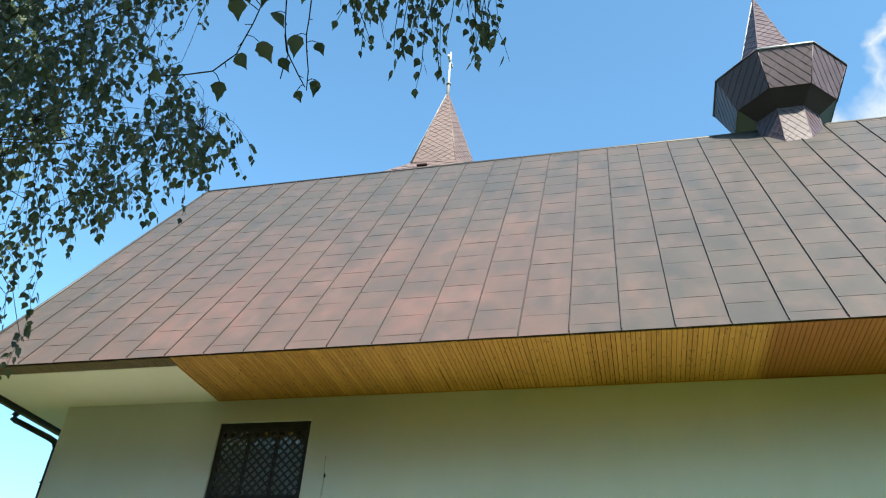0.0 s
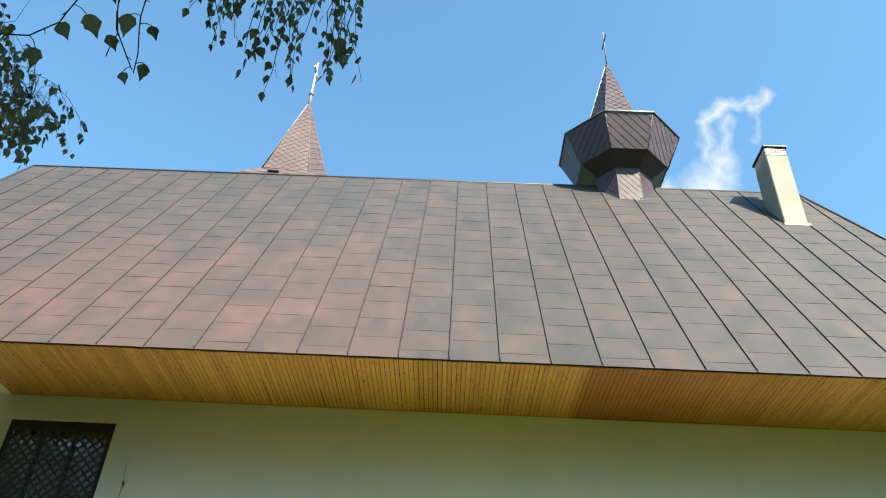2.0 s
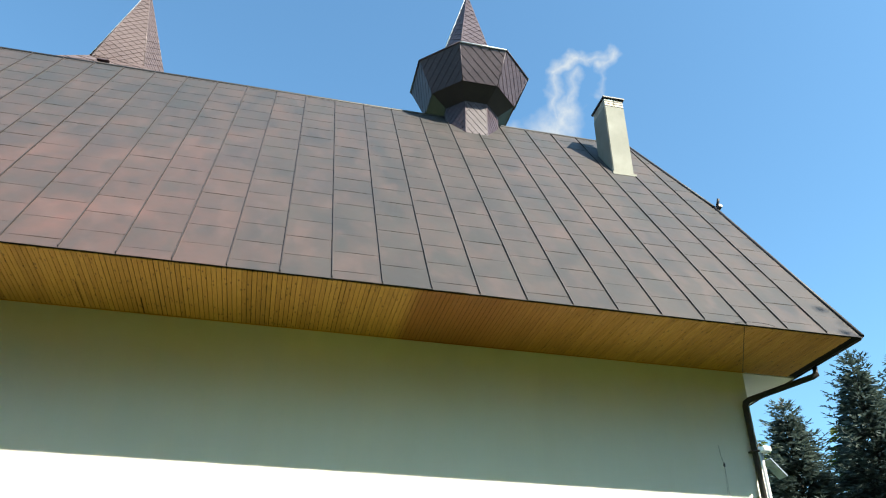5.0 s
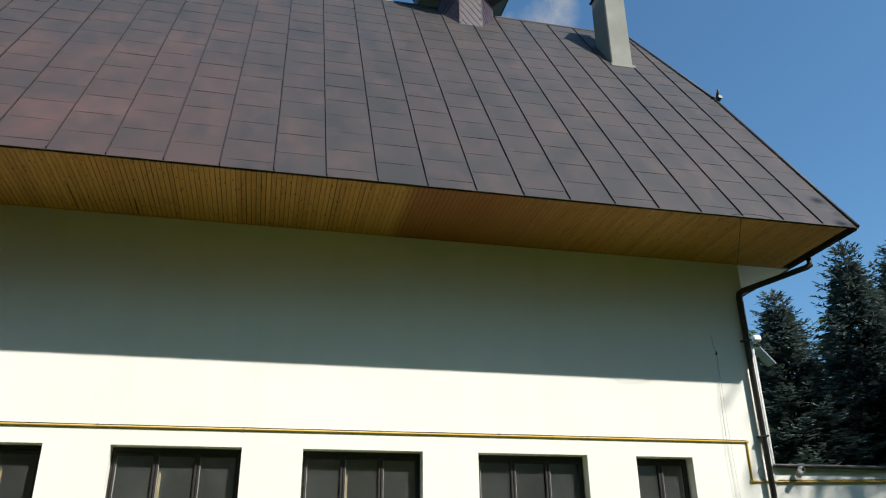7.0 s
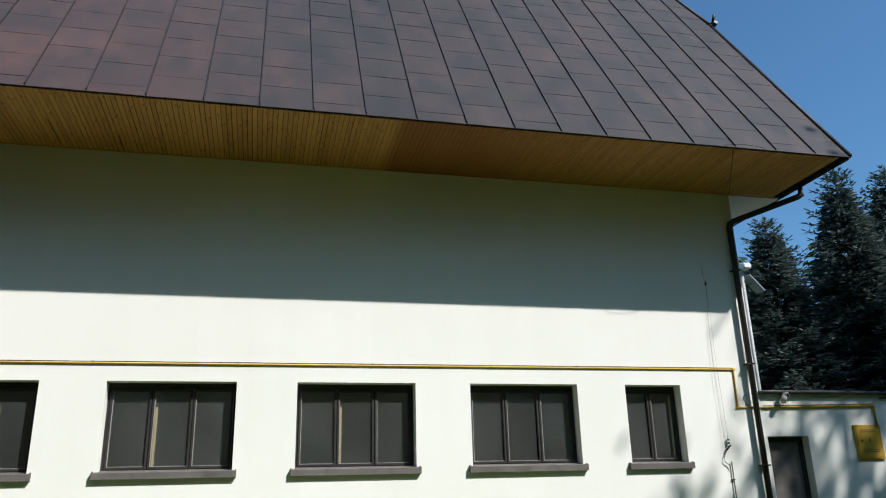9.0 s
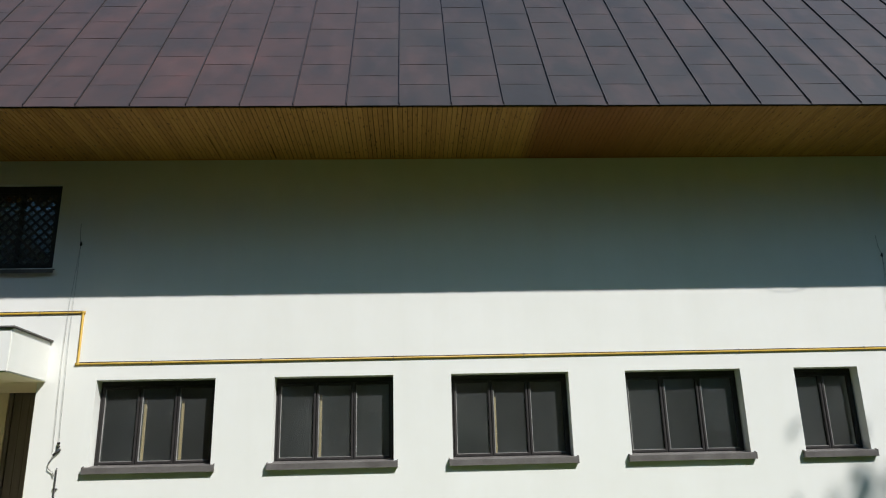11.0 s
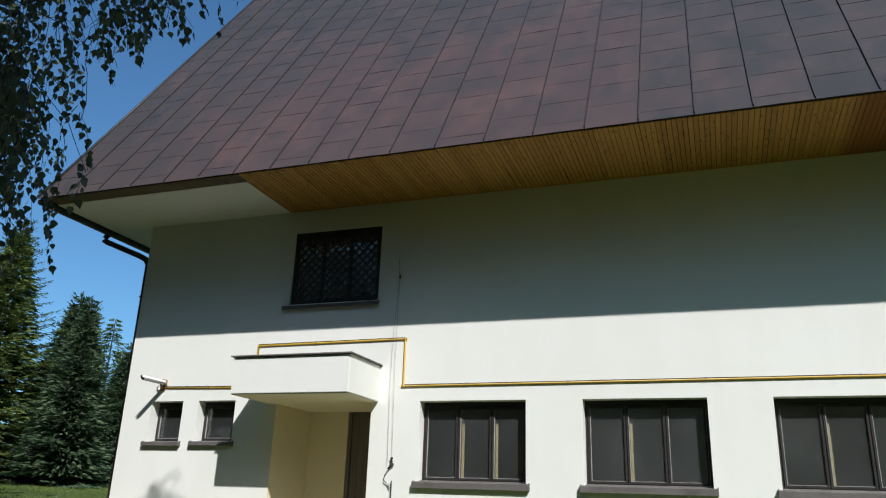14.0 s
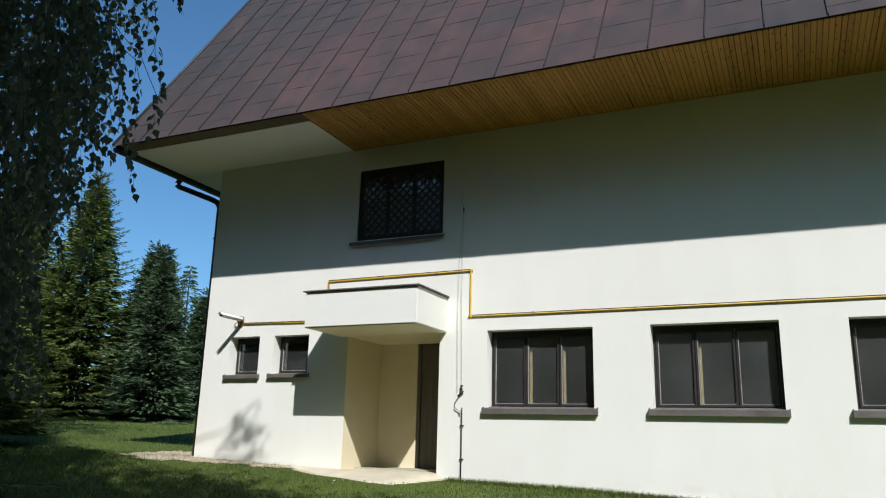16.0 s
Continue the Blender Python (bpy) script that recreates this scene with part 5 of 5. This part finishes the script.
        twig_into(wood, V, F, p, rng.uniform(0.5, 1.2), (rng.uniform(-0.8, 0.8), rng.uniform(-0.8, 0.8), 0.2), 0.085, 0.05, rng)
    # unseen low western boughs, traced back along the sun to shade the lawn
    for i in range(1150):
        k = rng.uniform(2.6, 4.8)
        gx, gy = rng.uniform(-11.0, -2.2), rng.uniform(-6.0, -0.1)
        if sunny(gx, gy):
            continue
        p = Vector((gx + 1.40 * k, gy - 1.74 * k, ground_z(gx, gy) + 2.15 * k + 0.25))
        q = p - eye
        if math.degrees(math.atan2(-q.x, q.y)) % 360 < 64 and q.normalized().z < 0.85:
            continue
        if i % 4 == 0:
            limb(wood, min(stem, key=lambda v: abs(v.z - p.z + 0.5)), p, 0.2, 0.02, 0.006, rng, 5)
        twig_into(wood, V, F, p, rng.uniform(0.5, 1.0), (rng.uniform(-0.8, 0.8), rng.uniform(-0.8, 0.8), 0.2), 0.115, 0.045, rng)
    # unseen leafy side bough, traced sunwards to shade the wall beside the porch
    side = limb(wood, stem[-2], (2.0, -8.5, 11.2), 0.3, 0.03, 0.01, rng, 6)
    for i in range(36):
        k = rng.uniform(4.6, 5.3)
        xs, zs = rng.uniform(-4.9, -4.35), rng.uniform(-0.3, 1.0)
        xs += 0.25 * (zs - 0.4)
        p = Vector((xs + 1.40 * k, -1.74 * k, zs + 2.15 * k + 0.2))
        if i % 3 == 0:
            limb(wood, min(side, key=lambda q: (q - p).length), p, 0.1, 0.008, 0.003, rng, 4)
        twig_into(wood, V, F, p, rng.uniform(0.3, 0.5), (rng.uniform(-0.8, 0.8), rng.uniform(-0.8, 0.8), 0.2), 0.085, 0.055, rng)
    tagged(part("twig_work", wood, TWIG, t, "thin dark hanging twigs"), kind="stuff")
    data_part("leaves", V, F, BIRCH_LEAF, t, "small green birch leaves", "stuff")


weeping_birch()


def round_tree(height, seed, limbs=46, leaf=0.12):
    """A full birch, added mostly out of view for its shade and its reflection in the window panes."""
    rng = random.Random(seed)
    t = thing("birch_tree", "leafy green birch added mostly out of view for shade and reflections", "tree", (0, 0, 0), "birches round the lawn")
    bm = bmesh.new()
    stem = limb(bm, (0, 0, -0.4), (0.3, 0.2, height * 0.95), 0, height * 0.016, 0.02, rng, 9)
    part("trunk", bm, BARK, t, "pale birch trunk")
    V, F, wood = [], [], bmesh.new()
    for i in range(limbs):
        z = height * rng.uniform(0.28, 0.92)
        a = rng.uniform(0, 2 * math.pi)
        r = height * 0.24 * math.sin(math.pi * min(1, (z / height - 0.18) / 0.85)) ** 0.7 * rng.uniform(0.6, 1.1) + 0.3
        end = Vector((math.cos(a) * r, math.sin(a) * r, z + 0.2 * r))
        s = min(stem, key=lambda q: abs(q.z - z + 0.35 * r))
        pts = limb(wood, s, end, 0.3, 0.035, 0.008, rng, 5)
        for q in pts[1:]:
            for k in range(7):
                c = q + Vector((rng.gauss(0, 0.35), rng.gauss(0, 0.35), rng.gauss(-0.25, 0.4)))
                for m in range(7):
                    d = Vector((rng.uniform(-1, 1), rng.uniform(-1, 1), rng.uniform(-1.4, 0.2)))
                    leaf_into(V, F, c + Vector((rng.gauss(0, 0.14), rng.gauss(0, 0.14), rng.gauss(0, 0.2))), d, leaf * rng.uniform(0.8, 1.3), rng, None, True)
    tagged(part("twig_work", wood, TWIG, t), kind="stuff")
    data_part("leaves", V, F, BIRCH_LEAF, t, "small green birch leaves", "stuff")
    return t


far_birch = round_tree(13.0, 5)
# the first two throw the wall's dapples; the rest add shade and reflections
plant(far_birch, [(26.4, -16.5, 24.0), (29.2, -16.8, 25.6), (-4.5, -6.1, 7.7), (-12.8, -10.8, 14.0), (-3.0, -13.6, 10.6)], 13.0)

# added mostly out of view to darken the near leaves, lawn and reflections
old_birch = round_tree(16.0, 9, 80, 0.19)
plant(old_birch, [(4.9, -14.6, 14.0), (-11.5, -5.0, 18.5), (7.6, -14.6, 13.2), (-15.0, -16.8, 17.0)], 16.0)


def wood_spruce(height, seed):
    """A plain, dense spruce for the wood that shuts in the lawn, mostly unseen and added to hold off light."""
    rng = random.Random(seed)
    V, F = [], []
    z = height * 0.03
    while z < height * 0.98:
        k = z / height
        reach = height * 0.24 * (1 - k) ** 0.8 + 0.15
        for i in range(11):
            a = rng.uniform(0, 2 * math.pi)
            L = reach * rng.uniform(0.7, 1.15)
            out = Vector((math.cos(a), math.sin(a), rng.uniform(-0.45, -0.1)))
            side = Vector((-out.y, out.x, 0))
            for u in (0.25, 0.5, 0.75):
                p = Vector((0, 0, z)) + out * L * u
                for s in (1, -1):
                    d = (out * 0.8 + side * s * 0.8 + Vector((0, 0, rng.uniform(-0.5, 0.1)))).normalized()
                    w = side.cross(d).normalized() * 0.16 + Vector((0, 0, 0.12))
                    ln = 0.42 * L * (1.15 - 0.6 * u) + 0.15
                    b = len(V)
                    V.extend([tuple(p), tuple(p + d * ln * 0.5 + w), tuple(p + d * ln), tuple(p + d * ln * 0.5 - w)])
                    F.append((b, b + 1, b + 2, b + 3))
        z += 0.42
    t = thing("spruce_tree", "dense dark spruce of the wood, mostly added out of view", "tree", (0, 0, 0), "spruces of the wood")
    part("trunk", tube(bmesh.new(), [(0, 0, -0.4), (0, 0, height * 0.95)], height * 0.015, 7, 0.02), SPRUCE_BARK, t)
    data_part("crown", V, F, NEEDLE, t)
    return t


wood = wood_spruce(15.0, 31)
spots = []
rng = random.Random(77)
# unseen ring behind the camera, added to hold off low sky and darken reflections
for row, (rad, top) in enumerate(((18.5, 11.8), (23.5, 16.0))):
    for i in range(30):
        a = radians(-92 + i * 184 / 29 + row * 3.1)
        spots.append((4.0 + rad * 1.25 * math.sin(a) + rng.uniform(-0.8, 0.8), -5.5 - rad * math.cos(a) + rng.uniform(-0.8, 0.8), top + rng.uniform(-2.0, 1.5)))
# seen backdrop trees, and unseen ones that shade the eastern spruces and the lawn
for x, y, top in ((-38, 22, 12), (-33, 26, 13), (-29, 24, 11), (-25, 28, 12), (-21, 27, 9.5), (-17, 30, 9), (-13, 31, 8), (-42, 14, 12), (-44, 4, 13), (20, 24, 11), (24, 26, 12), (29, 23, 13), (34, 22, 13), (39, 18, 13), (42, 8, 13), (40, -2, 14), (33, 5.5, 19), (29.5, 3.6, 18), (37, 4.5, 19), (-14.5, -4.5, 15.5), (-18.5, -3.0, 15.5), (-6.9, -5.3, 8.6), (24.5, 15.8, 10.2), (27.2, 15.0, 11), (30.2, 15, 11.5), (33.5, 15.2, 11.5), (22.4, 18, 9)):
    spots.append((x, y, top))
plant(wood, spots, 15.0)

# ---- cloud ----
def cloud():
    m = bpy.data.materials.new("thin_cloud")
    m.use_nodes = True
    n, l = m.node_tree.nodes, m.node_tree.links
    n.remove(n["Principled BSDF"])
    co = n.new("ShaderNodeTexCoord").outputs["Object"]
    # ragged edges: the place is shifted by noise before the distance to each arm is taken
    warp = n.new("ShaderNodeTexNoise")
    warp.inputs["Scale"].default_value, warp.inputs["Detail"].default_value = 0.045, 6
    l.new(co, warp.inputs["Vector"])

    def vec(op, x, y):
        q = n.new("ShaderNodeVectorMath")
        q.operation = op
        for s, v in zip(q.inputs, (x, y)):
            if isinstance(v, (tuple, float)):
                s.default_value = v if isinstance(v, tuple) else (v,) * 3
            else:
                l.new(v, s)
        return q
    shift = vec('MULTIPLY', vec('SUBTRACT', warp.outputs["Color"], (0.5, 0.5, 0.5)).outputs[0], (30.0, 30.0, 0.0)).outputs[0]
    at = vec('ADD', co, shift).outputs[0]

    def arm(a, b, r, dense):
        ab = Vector((b[0] - a[0], b[1] - a[1], 0))
        ap = vec('SUBTRACT', at, (a[0], a[1], 0.0)).outputs[0]
        u = mathn(n, l, 'DIVIDE', vec('DOT_PRODUCT', ap, tuple(ab)).outputs["Value"], ab.length_squared)
        u = mathn(n, l, 'MINIMUM', mathn(n, l, 'MAXIMUM', u, 0.0), 1.0)
        c = n.new("ShaderNodeCombineXYZ")
        l.new(mathn(n, l, 'MULTIPLY', u, ab.x), c.inputs[0])
        l.new(mathn(n, l, 'MULTIPLY', u, ab.y), c.inputs[1])
        d = vec('LENGTH', vec('SUBTRACT', ap, c.outputs[0]).outputs[0], 0.0).outputs["Value"]
        k = mathn(n, l, 'MAXIMUM', mathn(n, l, 'SUBTRACT', 1.0, mathn(n, l, 'DIVIDE', d, r)), 0.0)
        return mathn(n, l, 'MULTIPLY', k, dense)
    f = arm((-14, -62), (-8, -44), 40, 1.4)
    for a, b, r, dense in (((-72, -60), (-58, -38), 22, 1.1), ((-12, -44), (12, -20), 24, 1.1), ((14, -18), (24, 22), 12, 0.7), ((-2, -26), (2, 28), 12, 0.8), ((2, 28), (26, 42), 12, 1.1), ((26, 42), (40, 38), 10, 0.9), ((36, 42), (58, 34), 9, 0.75), ((56, 28), (70, 36), 11, 0.9), ((56, 22), (48, -8), 6, 0.4)):
        f = mathn(n, l, 'MAXIMUM', f, arm(a, b, r, dense))
    wisp = tex_noise(n, l, co, 0.07, 6, 0.65)
    a = ramp(n, l, mathn(n, l, 'MULTIPLY', f, mathn(n, l, 'ADD', wisp, 0.25)), [(0.03, (0, 0, 0)), (0.85, (0.68, 0.68, 0.68))])
    e, tr, mx = n.new("ShaderNodeEmission"), n.new("ShaderNodeBsdfTransparent"), n.new("ShaderNodeMixShader")
    e.inputs["Color"].default_value, e.inputs["Strength"].default_value = (0.93, 0.96, 1.0, 1), 0.33
    l.new(a, mx.inputs[0])
    l.new(tr.outputs[0], mx.inputs[1])
    l.new(e.outputs[0], mx.inputs[2])
    l.new(mx.outputs[0], n["Material Output"].inputs["Surface"])
    bm = bmesh.new()
    bmesh.ops.create_grid(bm, x_segments=1, y_segments=1, size=130)
    o = part("backdrop_cloud", bm, m)
    d = Vector((0.3080, 0.6725, 0.6730))
    o.matrix_world = look(d * 900, d * 1800, 0)
    tagged(o, "thin white wisp of cloud in the blue sky", "cloud", "", "structure")


cloud()


# ---- grass ----
def on_pad(x, y):
    return y > -0.30 - 0.66 * (1 - ((x + 1.4) / 1.0) ** 2 if x > -1.4 else 1 - ((x + 1.4) / 2.1) ** 2)


def bare(x, y):
    """Trodden sandy ground at the western corner and along the wall's foot."""
    edge = 0.22 * noise.noise((x * 1.9, y * 1.9, 7.0)) + 0.10 * noise.noise((x * 6.0, y * 6.0, 3.0))
    if x > -5.6:
        return x < -3.0 and y > -0.66 + 1.2 * edge + 0.17 * (x + 5.6)
    return ((x + 5.95) / 1.1) ** 2 + ((y - 0.15) / 0.9) ** 2 < 1 + 3.0 * edge


def grass():
    rng = random.Random(3)
    m = leaf_material("grass_blade", (0.036, 0.064, 0.008), (0.135, 0.175, 0.028), 0.6)
    V, F = [], []
    def tuft(x, y, hgt):
        z = ground_z(x, y) + 0.03 * noise.noise((x * 0.3, y * 0.3, 0)) - 0.01
        a = rng.uniform(0, 6.28)
        lean = Vector((rng.gauss(0, 0.35), rng.gauss(0, 0.35), 1)).normalized() * hgt
        s = Vector((math.cos(a), math.sin(a), 0)) * 0.006
        b = len(V)
        p = Vector((x, y, z))
        V.extend([tuple(p - s), tuple(p + s), tuple(p + lean)])
        F.append((b, b + 1, b + 2))
    for i in range(60000):
        x = rng.uniform(-9, 7)
        y = -0.04 - 5.2 * rng.random() ** 1.4
        if (-3.5 < x < -0.66 and y > -0.95 and on_pad(x, y)) or (bare(x, y) and rng.random() < 0.90):
            continue
        tuft(x, y, rng.uniform(0.03, 0.085))
    for i in range(9000):
        x, y = rng.uniform(-0.6, 7), -0.04 - 0.12 * rng.random()
        tuft(x, y, rng.uniform(0.04, 0.11))
    for i in range(46000):
        x, y = rng.uniform(-24, -5.8), rng.uniform(-6, 12)
        if bare(x, y) and rng.random() < 0.8:
            continue
        tuft(x, y, rng.uniform(0.035, 0.09))
    g = data_part("grass", V, F, m)
    tagged(g, "short mown lawn grass in front of the wall", "grass", "", "stuff")


grass()
# bare sandy ground at the western corner, level with the turf
SAND = simple("dry_sand", (0.27, 0.21, 0.13), (0.52, 0.44, 0.31), 0.95, 0, 4, 45, 0.7)
verts, faces, index = [], [], {}
STEP = 0.07


def sand_vertex(i, j):
    if (i, j) not in index:
        x, y = -7.5 + i * STEP, -0.95 + j * STEP
        index[(i, j)] = len(verts)
        verts.append((x, y, ground_z(x, y) + 0.03 * noise.noise((x * 0.3, y * 0.3, 0)) + 0.012 + 0.012 * noise.noise((x * 5, y * 5, 1.0))))
    return index[(i, j)]


for i in range(65):
    for j in range(29):
        x, y = -7.5 + (i + 0.5) * STEP, -0.95 + (j + 0.5) * STEP
        if bare(x, y) and (y < -0.03 or x < XL - 0.04):
            faces.append((sand_vertex(i, j), sand_vertex(i + 1, j), sand_vertex(i + 1, j + 1), sand_vertex(i, j + 1)))
tagged(data_part("ground_sand", verts, faces, SAND), "bare sandy patch at the wall's corner", "ground", "", "structure")


def clods():
    """Loose stones and lumps of dry earth on the sand."""
    rng = random.Random(41)
    V, F = [], []
    for i in range(150):
        x, y = rng.uniform(-7.4, -3.2), rng.uniform(-0.8, 0.8)
        if not bare(x, y) or (x > XL - 0.08 and y > -0.06):
            continue
        r = 0.012 + 0.035 * rng.random() ** 3
        z = ground_z(x, y) + 0.03 * noise.noise((x * 0.3, y * 0.3, 0)) + 0.012
        b = len(V)
        for k in range(6):
            q = math.pi * k / 3 + rng.uniform(-0.3, 0.3)
            V.append((x + r * math.cos(q) * rng.uniform(0.8, 1.5), y + r * math.sin(q), z - 0.01))
        for k in range(6):
            p = V[b + k]
            V.append((x + (p[0] - x) * 0.6, y + (p[1] - y) * 0.6, z + r * rng.uniform(0.4, 0.75)))
        F += [(b + k, b + (k + 1) % 6, b + 6 + (k + 1) % 6, b + 6 + k) for k in range(6)] + [tuple(range(b + 6, b + 12))]
    tagged(data_part("clods", V, F, SAND), "loose stones and earth lumps on the sand", "stones", "", "stuff")


def daisies():
    rng = random.Random(52)
    V, F = [], []
    for i in range(420):
        x, y = (rng.uniform(-4, 6), -0.3 - 3.5 * rng.random()) if i % 2 else (rng.uniform(-18, -6), rng.uniform(-2, 9))
        if bare(x, y) or on_pad(x, y) and -3.5 < x < -0.6:
            continue
        z = ground_z(x, y) + 0.03 * noise.noise((x * 0.3, y * 0.3, 0)) + rng.uniform(0.05, 0.09)
        r, b = rng.uniform(0.010, 0.018), len(V)
        tilt = Vector((rng.uniform(-0.4, 0.4), rng.uniform(-0.8, 0.1), 0))
        for k in range(7):
            q = 2 * math.pi * k / 7
            V.append((x + r * math.cos(q), y + r * math.sin(q), z + r * (tilt.x * math.cos(q) + tilt.y * math.sin(q))))
        V.append((x, y, z - 0.07))
        F += [tuple(range(b, b + 7))] + [(b, b + 7, b + 1)]
    tagged(data_part("daisies", V, F, WHITE), "small white daisies scattered in the lawn", "flowers", "", "stuff")


clods()
daisies()

# ---- roof sheets, seams, soffit boards ----
COLS = [RX0] + [0.035 - 0.677 * n for n in range(9, -1, -1)] + [0.745] + [5.758 + 0.7125 * n for n in range(-6, 11)] + [RX1]
ROW = 0.633
HIP_S = (HIP_Y - EAVE_Y) * RUN


def sheet_mesh(w, h, seed):
    rng = random.Random(seed)
    g = 0.0065
    lo = 0.006
    jit = lambda: rng.uniform(-0.002, 0.002)
    top = [(g, 0.0012, lo + jit()), (w / 2, 0.0012, lo + jit() + 0.002), (w - g, 0.0012, lo + jit()), (w - g, h - 0.0012, 0.004), (w / 2, h - 0.0012, 0.004 + jit()), (g, h - 0.0012, 0.004)]
    bot = [(x, y, -0.004) for x, y, z in top]
    me = bpy.data.meshes.new("sheet")
    n = 6
    me.from_pydata(top + bot, [], [(0, 1, 4, 5), (1, 2, 3, 4)] + [(i, n + i, n + (i + 1) % n, (i + 1) % n) for i in range(n)])
    me.materials.append(ROOF)
    return me


FULL = {w: [sheet_mesh(w, ROW, s) for s in range(4)] for w in (0.677, 0.7125)}
ROT = Matrix((Vector((1, 0, 0)), UPV, NRM)).transposed().to_4x4()
rest_v, rest_f = [], []
rng = random.Random(21)
for c in range(len(COLS) - 1):
    x0, x1 = COLS[c], COLS[c + 1]
    n = c - 18
    cuts = [-0.037]
    s = 0.21 if n % 2 else 0.57
    while s < SL_LEN - 0.05:
        cuts.append(s)
        s += ROW
    cuts.append(SL_LEN)
    for r, (a, b) in enumerate(zip(cuts, cuts[1:])):
        kind = next((w for w in FULL if abs(x1 - x0 - w) < 1e-6), 0)
        full = kind and abs(b - a - ROW) < 1e-6
        if a >= 6.6 or (c == len(COLS) - 2 and b > HIP_S):
            # upper courses, clipped by the half hip
            poly = [(x0 + 0.003, a + 0.003), (x1 - 0.003, a + 0.003), (x1 - 0.003, b - 0.003), (x0 + 0.003, b - 0.003)]
            if c == len(COLS) - 2:
                poly = clip_poly(poly, (RX1 - 0.01, HIP_S), (HIP_X - 0.01, SL_LEN))
            if len(poly) >= 3:
                k = len(rest_v)
                rest_v += [tuple(on_roof(p[0], p[1], 0.007 if p[1] < (a + b) / 2 else 0.004)) for p in poly]
                rest_v += [tuple(on_roof(p[0], p[1], -0.004)) for p in poly]
                m = len(poly)
                rest_f.append(tuple(range(k, k + m)))
                rest_f += [(k + i, k + m + i, k + m + (i + 1) % m, k + (i + 1) % m) for i in range(m)]
            continue
        me = FULL[kind][rng.randrange(4)] if full else sheet_mesh(x1 - x0, b - a, rng.randrange(99))
        ob = new("sheet", me)
        ob.parent = ROOF_BODY
        ob.matrix_basis = Matrix.Translation(on_roof(x0, a)) @ ROT @ pose(0, 0, 0, rng.uniform(-0.12, 0.12), rng.uniform(-0.12, 0.12), 0)
data_part("upper_sheets", rest_v, rest_f, ROOF, ROOF_BODY, "", "stuff")
RIB = simple("folded_seam_paint", (0.026, 0.022, 0.022), (0.052, 0.040, 0.038), 0.5, 0, 3, 40)
rib = bmesh.new()
box(rib, (-0.005, 0.0, 0.003), (0.005, SL_LEN, 0.029))
rib_me = bpy.data.meshes.new("seam")
rib.to_mesh(rib_me)
rib.free()
rib_me.materials.append(RIB)
for x in COLS[1:-1]:
    ob = new("seam", rib_me)
    ob.parent = ROOF_BODY
    ob.matrix_basis = Matrix.Translation(on_roof(x, 0)) @ ROT @ pose(0, 0, 0, 0, 0, rng.uniform(-0.05, 0.05))

OLD_PINE = simple("weathered_pine", (0.085, 0.060, 0.036), (0.19, 0.135, 0.08), 0.75, 0, 3, 40, 0.2, (7, 0.6, 1))
PITCH = 0.0685


def board_mesh(y0, y1, w, mat):
    bm = bmesh.new()
    prism(bm, [(-w / 2, 0.012), (-w / 2, 0.004), (-w / 2 + 0.005, 0.0), (w / 2 - 0.005, 0.0), (w / 2, 0.004), (w / 2, 0.012)], "y", y0, y1)
    me = bpy.data.meshes.new("board")
    bm.to_mesh(me)
    bm.free()
    me.materials.append(mat)
    return me


LONG = [board_mesh(EAVE_Y + 0.03, -0.004, w, PINE) for w in (0.0628, 0.0615, 0.0575)]
SHORT = [board_mesh(EAVE_Y + 0.03, WHITE_Y - 0.004, w, OLD_PINE) for w in (0.0628, 0.0612)]
x = RX0 + 0.17
while x < RX1 - 0.15:
    me = rng.choice(SHORT) if x < WHITE_X + 0.03 else rng.choices(LONG, (5, 4, 1))[0]
    ob = new("board", me)
    ob.parent = soffit
    ob.location = (x, 0, SOFFIT + rng.uniform(-0.002, 0.0015))
    x += PITCH
bm = tube(bmesh.new(), [(JOINT_A, EAVE_Y + 0.04, SOFFIT - 0.002), (JOINT_B, -0.01, SOFFIT - 0.002)], 0.006, 4)
part("joint", bm, SEAM, soffit)
for x, y0, y1 in ((1.55, -0.84, -0.05), (2.40, -0.56, -0.03)):
    part("crack", boxes(((x - 0.004, y0, SOFFIT - 0.0035), (x + 0.004, y1, SOFFIT + 0.002))), FELT, soffit, "dark open joint between boards")
part("edge_batten", boxes(((WHITE_X - 0.0, WHITE_Y, SOFFIT - 0.008), (WHITE_X + 0.02, -0.005, SOFFIT + 0.005))), PINE, soffit)
part("wall_batten", boxes(((WHITE_X + 0.02, -0.022, SOFFIT - 0.012), (JOINT_B, -0.003, SOFFIT - 0.001))), PINE, soffit)
